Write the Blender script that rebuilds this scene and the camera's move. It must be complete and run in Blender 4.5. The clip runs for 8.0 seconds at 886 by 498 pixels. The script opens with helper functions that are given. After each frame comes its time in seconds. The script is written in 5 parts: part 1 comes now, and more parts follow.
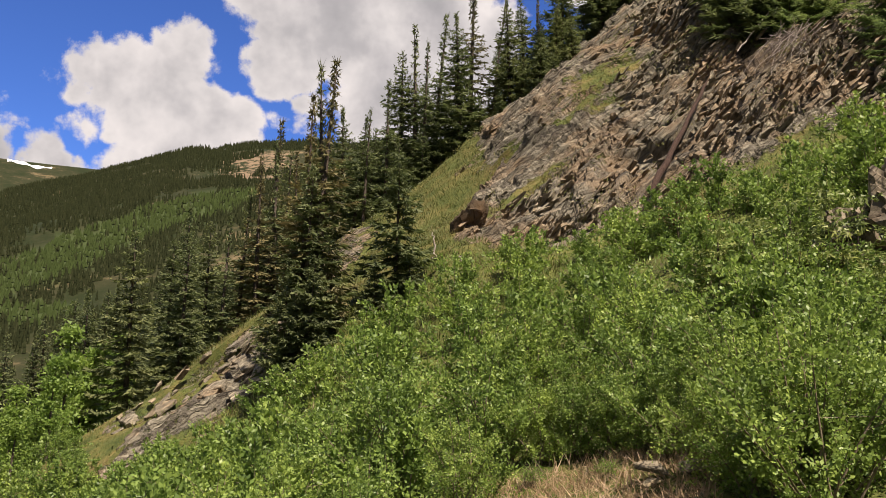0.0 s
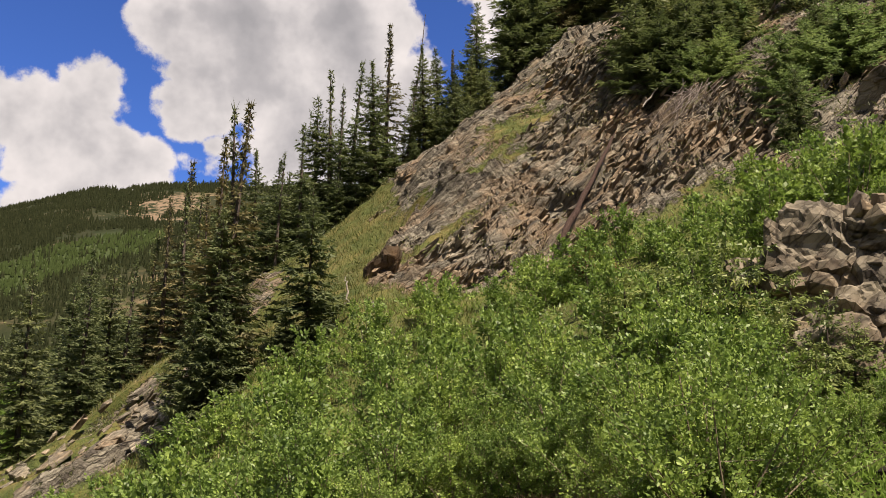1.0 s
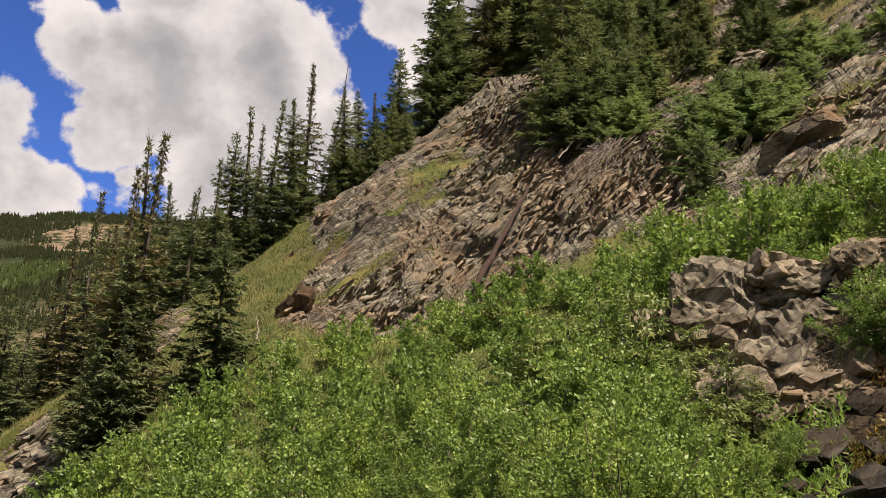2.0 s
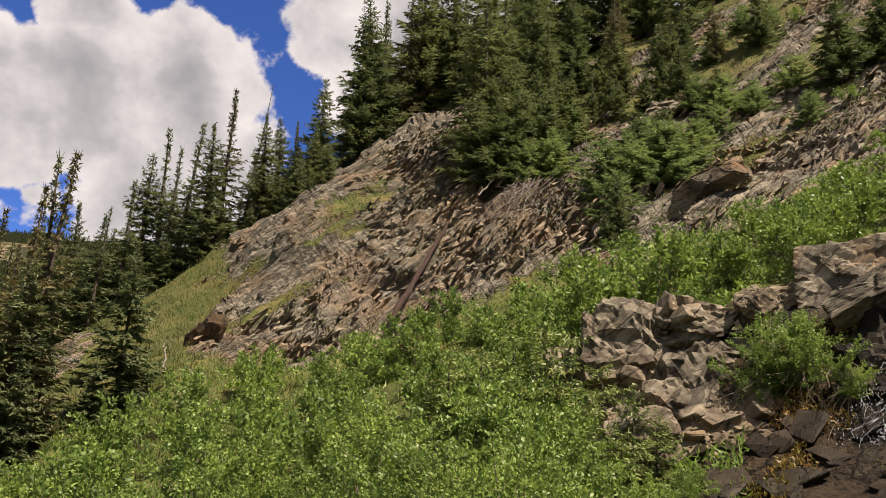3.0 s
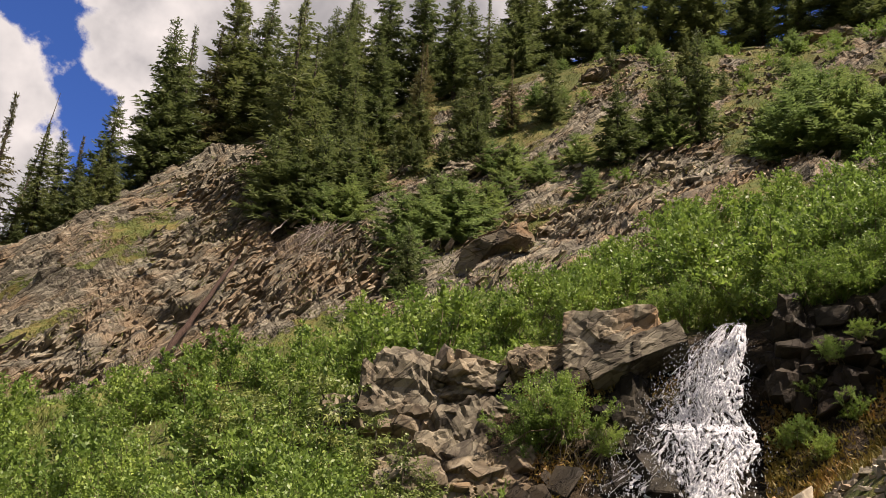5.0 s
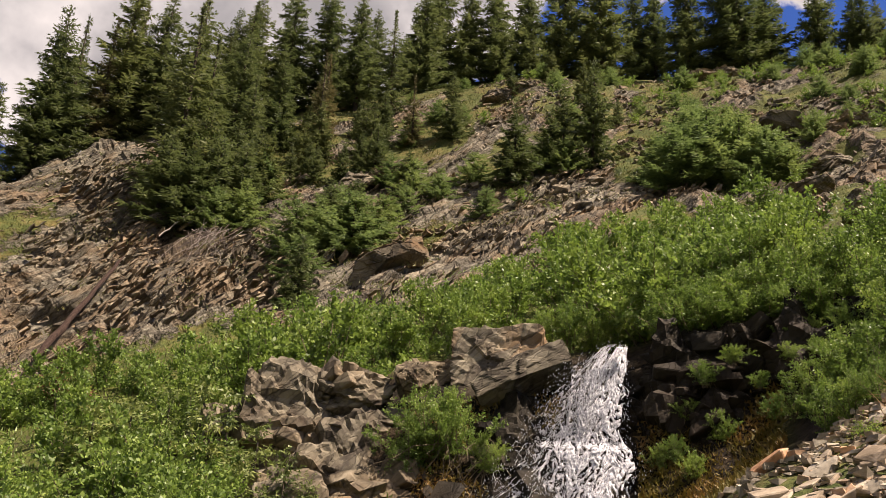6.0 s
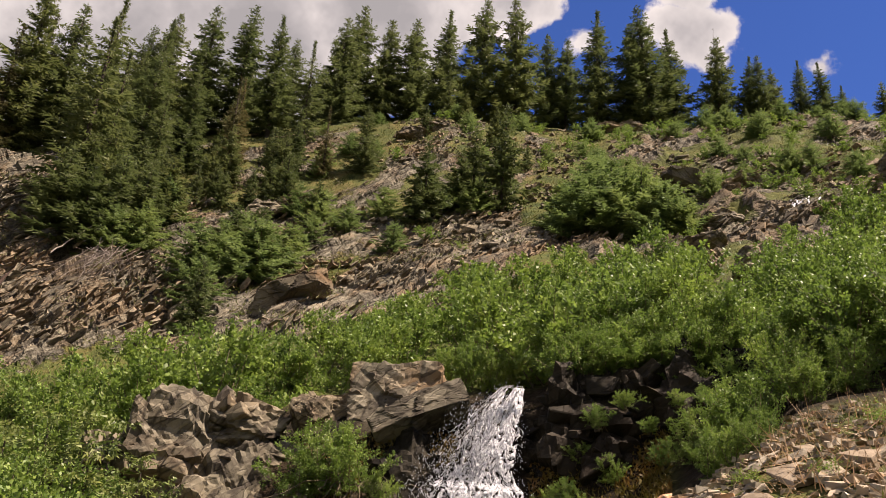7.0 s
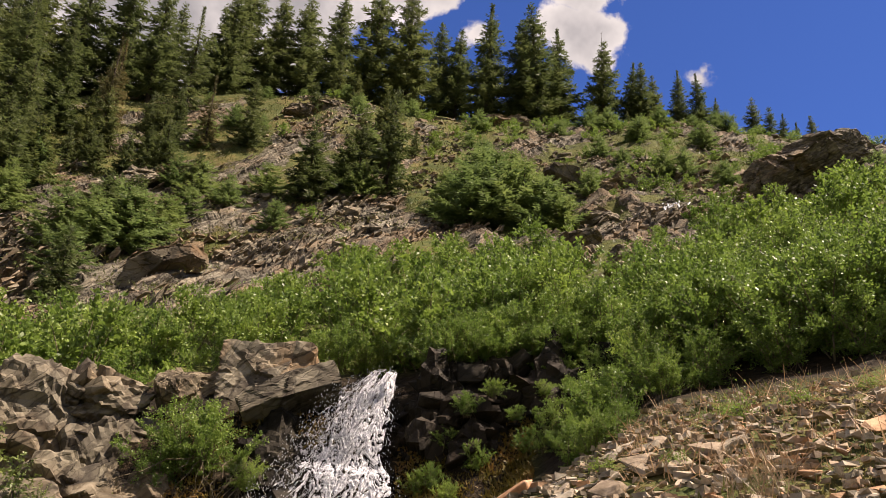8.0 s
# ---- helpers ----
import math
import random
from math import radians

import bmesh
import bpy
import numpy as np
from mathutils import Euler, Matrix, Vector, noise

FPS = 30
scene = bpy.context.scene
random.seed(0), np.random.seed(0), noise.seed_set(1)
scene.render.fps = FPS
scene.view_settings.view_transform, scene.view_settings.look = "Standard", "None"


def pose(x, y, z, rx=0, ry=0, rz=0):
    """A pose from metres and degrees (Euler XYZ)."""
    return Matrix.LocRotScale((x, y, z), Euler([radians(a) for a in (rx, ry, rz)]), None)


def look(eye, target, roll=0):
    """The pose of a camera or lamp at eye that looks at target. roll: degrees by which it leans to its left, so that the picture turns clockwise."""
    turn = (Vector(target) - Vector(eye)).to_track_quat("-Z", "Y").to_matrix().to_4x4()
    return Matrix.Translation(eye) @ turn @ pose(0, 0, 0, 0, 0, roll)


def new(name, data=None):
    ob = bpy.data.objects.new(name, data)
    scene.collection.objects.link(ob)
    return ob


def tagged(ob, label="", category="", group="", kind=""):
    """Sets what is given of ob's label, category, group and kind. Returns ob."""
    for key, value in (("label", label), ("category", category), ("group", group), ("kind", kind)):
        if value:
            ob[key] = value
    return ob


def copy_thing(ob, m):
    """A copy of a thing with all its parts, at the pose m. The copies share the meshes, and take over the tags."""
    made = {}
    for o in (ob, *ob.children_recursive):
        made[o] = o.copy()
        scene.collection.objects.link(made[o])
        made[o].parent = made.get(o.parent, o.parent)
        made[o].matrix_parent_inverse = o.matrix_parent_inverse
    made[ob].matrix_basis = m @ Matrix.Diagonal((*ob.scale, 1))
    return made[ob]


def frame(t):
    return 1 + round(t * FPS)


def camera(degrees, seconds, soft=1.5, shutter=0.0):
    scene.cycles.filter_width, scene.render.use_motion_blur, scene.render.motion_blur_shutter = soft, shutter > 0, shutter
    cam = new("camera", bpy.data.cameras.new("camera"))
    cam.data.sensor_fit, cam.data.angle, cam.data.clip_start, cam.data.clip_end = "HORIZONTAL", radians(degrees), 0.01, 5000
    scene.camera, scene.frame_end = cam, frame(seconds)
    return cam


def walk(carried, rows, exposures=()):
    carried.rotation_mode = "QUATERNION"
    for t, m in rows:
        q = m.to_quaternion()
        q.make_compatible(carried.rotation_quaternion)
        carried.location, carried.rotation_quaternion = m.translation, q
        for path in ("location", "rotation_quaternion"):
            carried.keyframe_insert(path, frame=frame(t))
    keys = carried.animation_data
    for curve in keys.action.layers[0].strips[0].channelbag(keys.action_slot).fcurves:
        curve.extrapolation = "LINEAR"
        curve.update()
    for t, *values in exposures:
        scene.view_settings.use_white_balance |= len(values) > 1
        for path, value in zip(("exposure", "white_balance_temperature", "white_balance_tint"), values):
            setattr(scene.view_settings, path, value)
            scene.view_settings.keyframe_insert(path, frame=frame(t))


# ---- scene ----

# ================= camera =================
cam = camera(55.2, 8.0, soft=0.8)
REACH = 0.17                          # the camera is held this far in front of the turning body
TURNS = ((0.0, -0.33, 6.98, -2.02), (0.5, -3.28, 8.65, -1.97), (1.0, -6.17, 10.26, -1.74), (1.5, -9.13, 11.96, -2.16),
         (3.0, -18.03, 15.98, -3.34), (3.5, -21.13, 17.37, -3.64), (4.0, -25.14, 18.22, -3.73), (4.5, -28.59, 19.18, -3.71),
         (5.0, -32.97, 19.99, -3.98), (6.5, -44.02, 22.82, -4.21), (7.0, -47.66, 24.37, -4.56), (7.5, -51.64, 23.92, -4.69),
         (8.0, -56.32, 23.99, -4.44))


def held(yaw):
    """Where the camera is while the body faces that way."""
    a, mid = radians(yaw), radians(-21.13)
    return REACH * (math.sin(mid) - math.sin(a)), REACH * (math.cos(a) - math.cos(mid)), 1.6


walk(cam, [(t, pose(*held(yaw), 90 + pitch, roll, yaw)) for t, yaw, pitch, roll in TURNS],
     exposures=((0.0, 1.2, 7250, 19), (4.5, 1.23, 7350, 20), (6.5, 1.28, 7500, 23), (8.0, 1.28, 7500, 23)))

# ================= world and sun =================
SUN_AZ, SUN_EL = 148.0, 60.0          # bearing from the first view towards its right, height


def bearing(az, el):
    a, e = radians(az), radians(el)
    return Vector((math.sin(a) * math.cos(e), math.cos(a) * math.cos(e), math.sin(e)))


class Nodes:
    """A short way to write node trees."""

    def __init__(self, tree):
        self.tree = tree
        tree.nodes.clear()

    def add(self, kind, inputs=(), **props):
        n = self.tree.nodes.new(kind)
        for k, v in props.items():
            setattr(n, k, v)
        for k, v in (inputs.items() if isinstance(inputs, dict) else enumerate(inputs)):
            if v is None:
                continue
            if isinstance(v, bpy.types.NodeSocket):
                self.tree.links.new(v, n.inputs[k])
            else:
                n.inputs[k].default_value = v
        return n

    def math(self, op, *a):
        return self.add("ShaderNodeMath", a, operation=op).outputs[0]

    def noise(self, vec, scale, detail=4.0, rough=0.55, distort=0.0):
        return self.add("ShaderNodeTexNoise", {"Vector": vec, "Scale": scale, "Detail": detail, "Roughness": rough, "Distortion": distort})

    def ramp(self, fac, *stops):
        n = self.add("ShaderNodeValToRGB", (fac,))
        el = n.color_ramp.elements
        while len(el) < len(stops):
            el.new(0.5)
        for e, (p, c) in zip(el, stops):
            e.position, e.color = p, (*c, 1) if len(c) == 3 else c
        return n.outputs[0]

    def mix(self, fac, a, b, blend="MIX"):
        n = self.add("ShaderNodeMix", data_type="RGBA", blend_type=blend)
        for sock, v in ((n.inputs[0], fac), (n.inputs[6], a), (n.inputs[7], b)):
            if isinstance(v, bpy.types.NodeSocket):
                self.tree.links.new(v, sock)
            else:
                sock.default_value = v if not isinstance(v, tuple) else ((*v, 1) if len(v) == 3 else v)
        return n.outputs[2]

    def clamp01(self, v, lo, hi):
        return self.add("ShaderNodeMapRange", (v, lo, hi, 0.0, 1.0), interpolation_type="SMOOTHSTEP").outputs[0]


world = bpy.data.worlds.new("mountain_sky")
scene.world = world
world.use_nodes = True
w = Nodes(world.node_tree)
way = w.add("ShaderNodeTexCoord").outputs["Generated"]
sky = w.add("ShaderNodeTexSky", sky_type="NISHITA", sun_disc=False, sun_elevation=radians(SUN_EL), sun_rotation=radians(SUN_AZ),
            altitude=3200.0, air_density=1.0, dust_density=0.2, ozone_density=2.5)
# cumulus: rounded heaps broken up by noise, over the whole sky
# The last thirteen lie out of view, added to lift the fill light.
CLOUDS = ((-24.2, 16.4, 2.2), (-22.0, 16.2, 2.8), (-18.0, 18.2, 2.2), (-19.4, 15.0, 3.8), (-15.6, 14.2, 2.9), (-18.1, 11.6, 3.2), (-29.5, 11.6, 3.0), (-23.3, 13.4, 1.3),
          (-20.0, 10.5, 3.0), (-25.0, 10.4, 1.8), (-12.0, 15.0, 1.4), (-14.0, 23.6, 3.0), (-8.6, 22.3, 5.2), (-11.4, 18.6, 2.8), (-9.6, 15.8, 2.0), (8.4, 29.4, 4.4), (7.8, 33.8, 4.4), (10.8, 25.4, 3.6), (-2.0, 24.5, 5.5), (-4.5, 17.5, 4.4), (2.0, 20.0, 3.8),
          (1.0, 15.0, 4.4), (-8.5, 28.0, 3.6), (13.8, 29.5, 5.4), (12.6, 24.5, 3.6), (20.0, 32.0, 6.5), (29.0, 36.0, 7.5), (38.0, 40.0, 7.0), (48.0, 42.0, 4.6), (28.0, 28.0, 5.0),
          (65.0, 42.0, 3.0), (64.0, 38.0, 2.6), (56.0, 38.2, 1.1), (73.6, 35.8, 0.9), (110.0, 30.0, 12.0), (-60.0, 28.0, 16.0), (-95.0, 45.0, 16.0), (-130.0, 30.0, 18.0), (180.0, 28.0, 16.0), (-150.0, 60.0, 16.0), (100.0, 78.0, 9.0), (-40.0, 60.0, 18.0), (-100.0, 18.0, 18.0), (160.0, 50.0, 12.0), (-170.0, 20.0, 18.0), (30.0, 72.0, 12.0), (112.0, 18.0, 14.0))
warp = w.noise(way, 9.0, 3.0, 0.6).outputs["Color"]
warp = w.add("ShaderNodeVectorMath", (warp, (0.5, 0.5, 0.5)), operation="SUBTRACT").outputs[0]
warp = w.add("ShaderNodeVectorMath", {0: warp, "Scale": 0.10}, operation="SCALE").outputs[0]
bent = w.add("ShaderNodeVectorMath", (way, warp), operation="ADD").outputs[0]
wob = w.noise(way, 13.0, 6.0, 0.62)
wob2 = w.noise(way, 42.0, 5.0, 0.65)
reach = None
for az, el, rad in CLOUDS:
    d = w.add("ShaderNodeVectorMath", (bent, tuple(bearing(az, el))), operation="DISTANCE").outputs["Value"]
    m = w.math("SUBTRACT", 1.0, w.math("DIVIDE", d, radians(rad)))
    m = w.math("MULTIPLY", m, radians(rad) * 9.0)
    reach = m if reach is None else w.math("MAXIMUM", reach, m)
body = w.math("ADD", reach, w.math("MULTIPLY", w.math("SUBTRACT", wob.outputs[0], 0.5), 0.55))
body = w.math("ADD", body, w.math("MULTIPLY", w.math("SUBTRACT", wob2.outputs[0], 0.5), 0.28))
cover = w.clamp01(body, -0.02, 0.1)
lobes = w.noise(way, 11.0, 4.0, 0.55).outputs[0]
shade = w.math("ADD", w.math("MULTIPLY", body, 0.5), lobes)
cloud_col = w.ramp(shade, (0.42, (1.08, 1.1, 1.12)), (0.58, (0.88, 0.91, 0.94)), (0.76, (0.62, 0.65, 0.69)), (0.95, (0.47, 0.50, 0.54)))
deep = w.mix(1.0, sky.outputs[0], (0.45, 0.80, 1.45), "MULTIPLY")
sky_bg = w.add("ShaderNodeBackground", (deep, 0.054)).outputs[0]
cloud_bg = w.add("ShaderNodeBackground", (cloud_col, 0.345)).outputs[0]
mixed = w.add("ShaderNodeMixShader", (cover, sky_bg, cloud_bg)).outputs[0]
w.add("ShaderNodeOutputWorld", (mixed,))

sun = new("sun", bpy.data.lights.new("sun", "SUN"))
sun.data.energy, sun.data.angle, sun.data.color = 4.4, radians(0.55), (1.0, 0.95, 0.87)
sun.matrix_world = look(bearing(SUN_AZ, SUN_EL) * 60, (0, 0, 0))

DIP = radians(47)                     # the beds of schist rise this steeply to the right of the first view

# ================= numeric noise =================


def hashed(ix, iy, iz, k=0):
    n = (ix.astype(np.int64) * 73856093) ^ (iy.astype(np.int64) * 19349663) ^ (iz.astype(np.int64) * 83492791) ^ (k * 2654435761)
    n = (n ^ (n >> 13)) * 1274126177 & 0x7FFFFFFF
    n = (n ^ (n >> 16)) * 668265263 & 0x7FFFFFFF
    return ((n ^ (n >> 15)) & 0xFFFFF) / 1048576.0


def vnoise(p, k=0):
    i = np.floor(p).astype(np.int64)
    f = p - i
    f = f * f * (3 - 2 * f)
    out = 0.0
    for dx in (0, 1):
        for dy in (0, 1):
            for dz in (0, 1):
                wgt = (f[:, 0] if dx else 1 - f[:, 0]) * (f[:, 1] if dy else 1 - f[:, 1]) * (f[:, 2] if dz else 1 - f[:, 2])
                out = out + wgt * hashed(i[:, 0] + dx, i[:, 1] + dy, i[:, 2] + dz, k)
    return out * 2 - 1


def fbm(p, octaves=4, k=0, gain=0.5):
    total, amp = 0.0, 1.0
    for o in range(octaves):
        total = total + amp * vnoise(p * 2.0 ** o, k + o)
        amp *= gain
    return total


def facets(p, k=0, tilt=0.9, groove=0.06):
    """Broken rock: each cell is a tilted plane with its own height, parted from the next by a groove. Cells are one unit wide."""
    base = np.floor(p).astype(np.int64)
    best, second = np.full(len(p), 9.0), np.full(len(p), 9.0)
    out = np.zeros(len(p))
    for dx in (-1, 0, 1):
        for dy in (-1, 0, 1):
            for dz in (-1, 0, 1):
                c = base + (dx, dy, dz)
                s = [c[:, q] + hashed(c[:, 0], c[:, 1], c[:, 2], k + q) for q in range(3)]
                off = [p[:, q] - s[q] for q in range(3)]
                d = off[0] ** 2 + off[1] ** 2 + off[2] ** 2
                h = hashed(c[:, 0], c[:, 1], c[:, 2], k + 7) - 0.5
                for q in range(3):
                    h = h + tilt * (hashed(c[:, 0], c[:, 1], c[:, 2], k + 11 + q) - 0.5) * 2 * off[q]
                near = d < best
                second = np.where(near, best, np.minimum(second, d))
                best = np.where(near, d, best)
                out = np.where(near, h, out)
    return (out + 0.35) * np.clip((np.sqrt(second) - np.sqrt(best)) / groove, 0, 1) - 0.35


def grid_mesh(name, verts, faces, smooth=False):
    me = bpy.data.meshes.new(name)
    verts, faces = np.asarray(verts, np.float32), np.asarray(faces, np.int32)
    n, k = faces.shape
    me.vertices.add(len(verts))
    me.vertices.foreach_set("co", verts.ravel())
    me.loops.add(n * k)
    me.loops.foreach_set("vertex_index", faces.ravel())
    me.polygons.add(n)
    me.polygons.foreach_set("loop_start", np.arange(0, n * k, k, dtype=np.int32))
    me.polygons.foreach_set("loop_total", np.full(n, k, np.int32))
    me.polygons.foreach_set("use_smooth", np.full(n, smooth))
    me.update(calc_edges=True)
    return me


def part(name, mesh, material, parent=None, label=""):
    if isinstance(mesh, bmesh.types.BMesh):
        me = bpy.data.meshes.new(name)
        mesh.to_mesh(me)
        mesh.free()
        mesh = me
    if material and not mesh.materials:
        mesh.materials.append(material)
    ob = new(name, mesh)
    ob.parent = parent
    return tagged(ob, label)


# ================= materials =================


def material(name):
    m = bpy.data.materials.new(name)
    m.use_nodes = True
    return m, Nodes(m.node_tree)


def finish(n, color, rough, bump=None, strength=0.4, dist=0.05, **extra):
    ins = {"Base Color": color, "Roughness": rough, "Specular IOR Level": 0.5 if rough < 0.6 else 0.12}
    ins.update(extra)
    if bump is not None:
        ins["Normal"] = n.add("ShaderNodeBump", {"Strength": strength, "Distance": dist, "Height": bump}).outputs[0]
    b = n.add("ShaderNodeBsdfPrincipled", ins)
    n.add("ShaderNodeOutputMaterial", (b.outputs[0],))
    return b


def rock_nodes(n, pos, tone=1.0, unit_size=1.0, rusty=0.8, joint=0.85, flat=0.26):
    """Grey-brown schist in thin dipping beds: split blocks, grain, rusty stains and pale lichen. Returns colour and height."""
    p = n.add("ShaderNodeMapping", {"Vector": pos, "Rotation": (0, 0, radians(22))}).outputs[0]
    p = n.add("ShaderNodeMapping", {"Vector": p, "Rotation": (0, DIP, 0)}).outputs[0]
    warp = n.add("ShaderNodeVectorMath", {0: n.noise(pos, 1.5 / unit_size, 6.0, 0.62).outputs["Color"], "Scale": (0.5 if flat < 0.5 else 0.25) * unit_size}, operation="SCALE").outputs[0]
    p = n.add("ShaderNodeVectorMath", (p, warp), operation="ADD").outputs[0]
    cells, cracks, rises = [], [], []
    for k in (1.0, 0.38):
        u = unit_size * k
        q = n.add("ShaderNodeMapping", {"Vector": p, "Scale": (1 / (2.2 * u), 1 / (1.4 * u), 1 / (flat * u))}).outputs[0]
        v = n.add("ShaderNodeTexVoronoi", {"Vector": q, "Scale": 1.0, "Randomness": 0.95})
        e = n.add("ShaderNodeTexVoronoi", {"Vector": q, "Scale": 1.0, "Randomness": 0.95}, feature="DISTANCE_TO_EDGE")
        sep = n.add("ShaderNodeSeparateColor", (v.outputs["Color"],))
        cells.append(sep.outputs[0])
        rises.append(n.math("ADD", sep.outputs[1], n.math("MULTIPLY", v.outputs["Distance"], n.math("SUBTRACT", sep.outputs[2], 0.5))))
        cracks.append(n.clamp01(e.outputs["Distance"], 0.0, 0.08))
    big = n.noise(pos, 0.35, 5.0, 0.6).outputs[0]
    mid = n.noise(p, 2.6 / unit_size, 6.0, 0.65).outputs[0]
    fine = n.noise(pos, 15.0, 5.0, 0.7).outputs[0]
    base = n.math("ADD", n.math("MULTIPLY", mid, 0.55), n.math("ADD", n.math("MULTIPLY", cells[0], 0.22), n.math("MULTIPLY", cells[1], 0.23)))
    t = tone
    col = n.ramp(base, (0.28, (0.075 * t, 0.064 * t, 0.05 * t)), (0.5, (0.176 * t, 0.159 * t, 0.116 * t)), (0.66, (0.30 * t, 0.272 * t, 0.20 * t)), (0.8, (0.41 * t, 0.375 * t, 0.285 * t)))
    rust = n.mix(mid, (0.28 * t, 0.18 * t, 0.095 * t), (0.21 * t, 0.14 * t, 0.08 * t))
    col = n.mix(n.math("MULTIPLY", n.clamp01(n.math("ADD", big, n.math("MULTIPLY", cells[0], 0.15)), 0.52, 0.72), rusty), col, rust)
    col = n.mix(n.math("MULTIPLY", n.clamp01(fine, 0.56, 0.76), 0.4), col, (0.44 * t, 0.41 * t, 0.33 * t))
    open_joint = n.clamp01(n.noise(pos, 1.1 / unit_size, 3.0).outputs[0], 0.40, 0.62)
    crack = n.math("MULTIPLY", cracks[0], n.math("ADD", n.math("MULTIPLY", cracks[1], 0.5), 0.5))
    crack = n.math("SUBTRACT", 1.0, n.math("MULTIPLY", n.math("SUBTRACT", 1.0, crack), n.math("ADD", n.math("MULTIPLY", open_joint, 0.62 * joint), 0.34 * joint)))
    col = n.mix(crack, (0.045 * t, 0.037 * t, 0.027 * t), col)
    h = n.math("ADD", n.math("MULTIPLY", rises[0], 0.8), n.math("MULTIPLY", rises[1], 0.35))
    h = n.math("ADD", n.math("MULTIPLY", h, n.math("ADD", n.math("MULTIPLY", crack, 0.7), 0.3)), n.math("ADD", n.math("MULTIPLY", mid, 0.25), n.math("MULTIPLY", fine, 0.10)))
    return col, h


def rock_material(name, tone=1.0, wet=0.0, size=0.5, rusty=0.8, joint=0.85, flat=0.26):
    m, n = material(name)
    pos = n.add("ShaderNodeNewGeometry").outputs["Position"]
    col, h = rock_nodes(n, pos, tone, size, rusty, joint, flat)
    rnd = n.add("ShaderNodeObjectInfo").outputs["Random"]
    col = n.mix(0.75, col, n.ramp(rnd, (0.0, (0.75, 0.72, 0.70)), (0.5, (1.0, 0.97, 0.93)), (0.85, (1.1, 1.02, 0.92)), (1.0, (1.3, 1.1, 0.88))), "MULTIPLY")
    finish(n, col, 0.88 - 0.6 * wet, h, 0.75, 0.13 * size)
    return m


ROCK = rock_material("weathered_schist", 1.0, 0.0, 0.4, 0.5)
m, n = material("rubble_stone")
pos = n.add("ShaderNodeNewGeometry").outputs["Position"]
rnd = n.add("ShaderNodeObjectInfo").outputs["Random"]
isl = n.add("ShaderNodeNewGeometry").outputs["Random Per Island"]
mid = n.noise(pos, 5.0, 6.0, 0.65).outputs[0]
fine = n.noise(pos, 38.0, 4.0, 0.7).outputs[0]
col = n.ramp(n.math("FRACT", n.math("ADD", rnd, isl)), (0.0, (0.22, 0.20, 0.16)), (0.3, (0.37, 0.335, 0.27)), (0.6, (0.32, 0.25, 0.18)), (0.85, (0.46, 0.42, 0.34)), (0.97, (0.45, 0.28, 0.17)))
col = n.mix(n.clamp01(mid, 0.35, 0.7), n.mix(1.0, col, (0.6, 0.56, 0.5), "MULTIPLY"), n.mix(1.0, col, (1.25, 1.22, 1.15), "MULTIPLY"))
finish(n, col, 0.9, n.math("ADD", mid, n.math("MULTIPLY", fine, 0.4)), 0.5, 0.03)
STONE = m
m, n = material("rusty_stone")
mid = n.noise(n.add("ShaderNodeNewGeometry").outputs["Position"], 9.0, 6.0, 0.65).outputs[0]
finish(n, n.ramp(mid, (0.3, (0.24, 0.12, 0.06)), (0.5, (0.46, 0.25, 0.13)), (0.7, (0.52, 0.40, 0.29))), 0.88, mid, 0.6, 0.03)
RUSTY = m
NEAR_ROCK = rock_material("grey_brown_schist", 0.8, 0.0, 0.4, 0.35, 0.9, 0.7)
RED_ROCK = rock_material("reddish_schist", 0.95, 0.0, 0.4, 0.95, 0.9, 0.7)
BLOCK_ROCK = rock_material("massive_brown_schist", 0.5, 0.0, 1.6, 0.9, 0.4, 0.9)
# Wet rock, its tone lowered further to hold the alcove's shade.
WET_SHADE_ROCK = rock_material("wet_shaded_schist", 0.14, 0.3, 0.6, 0.5, 0.5)


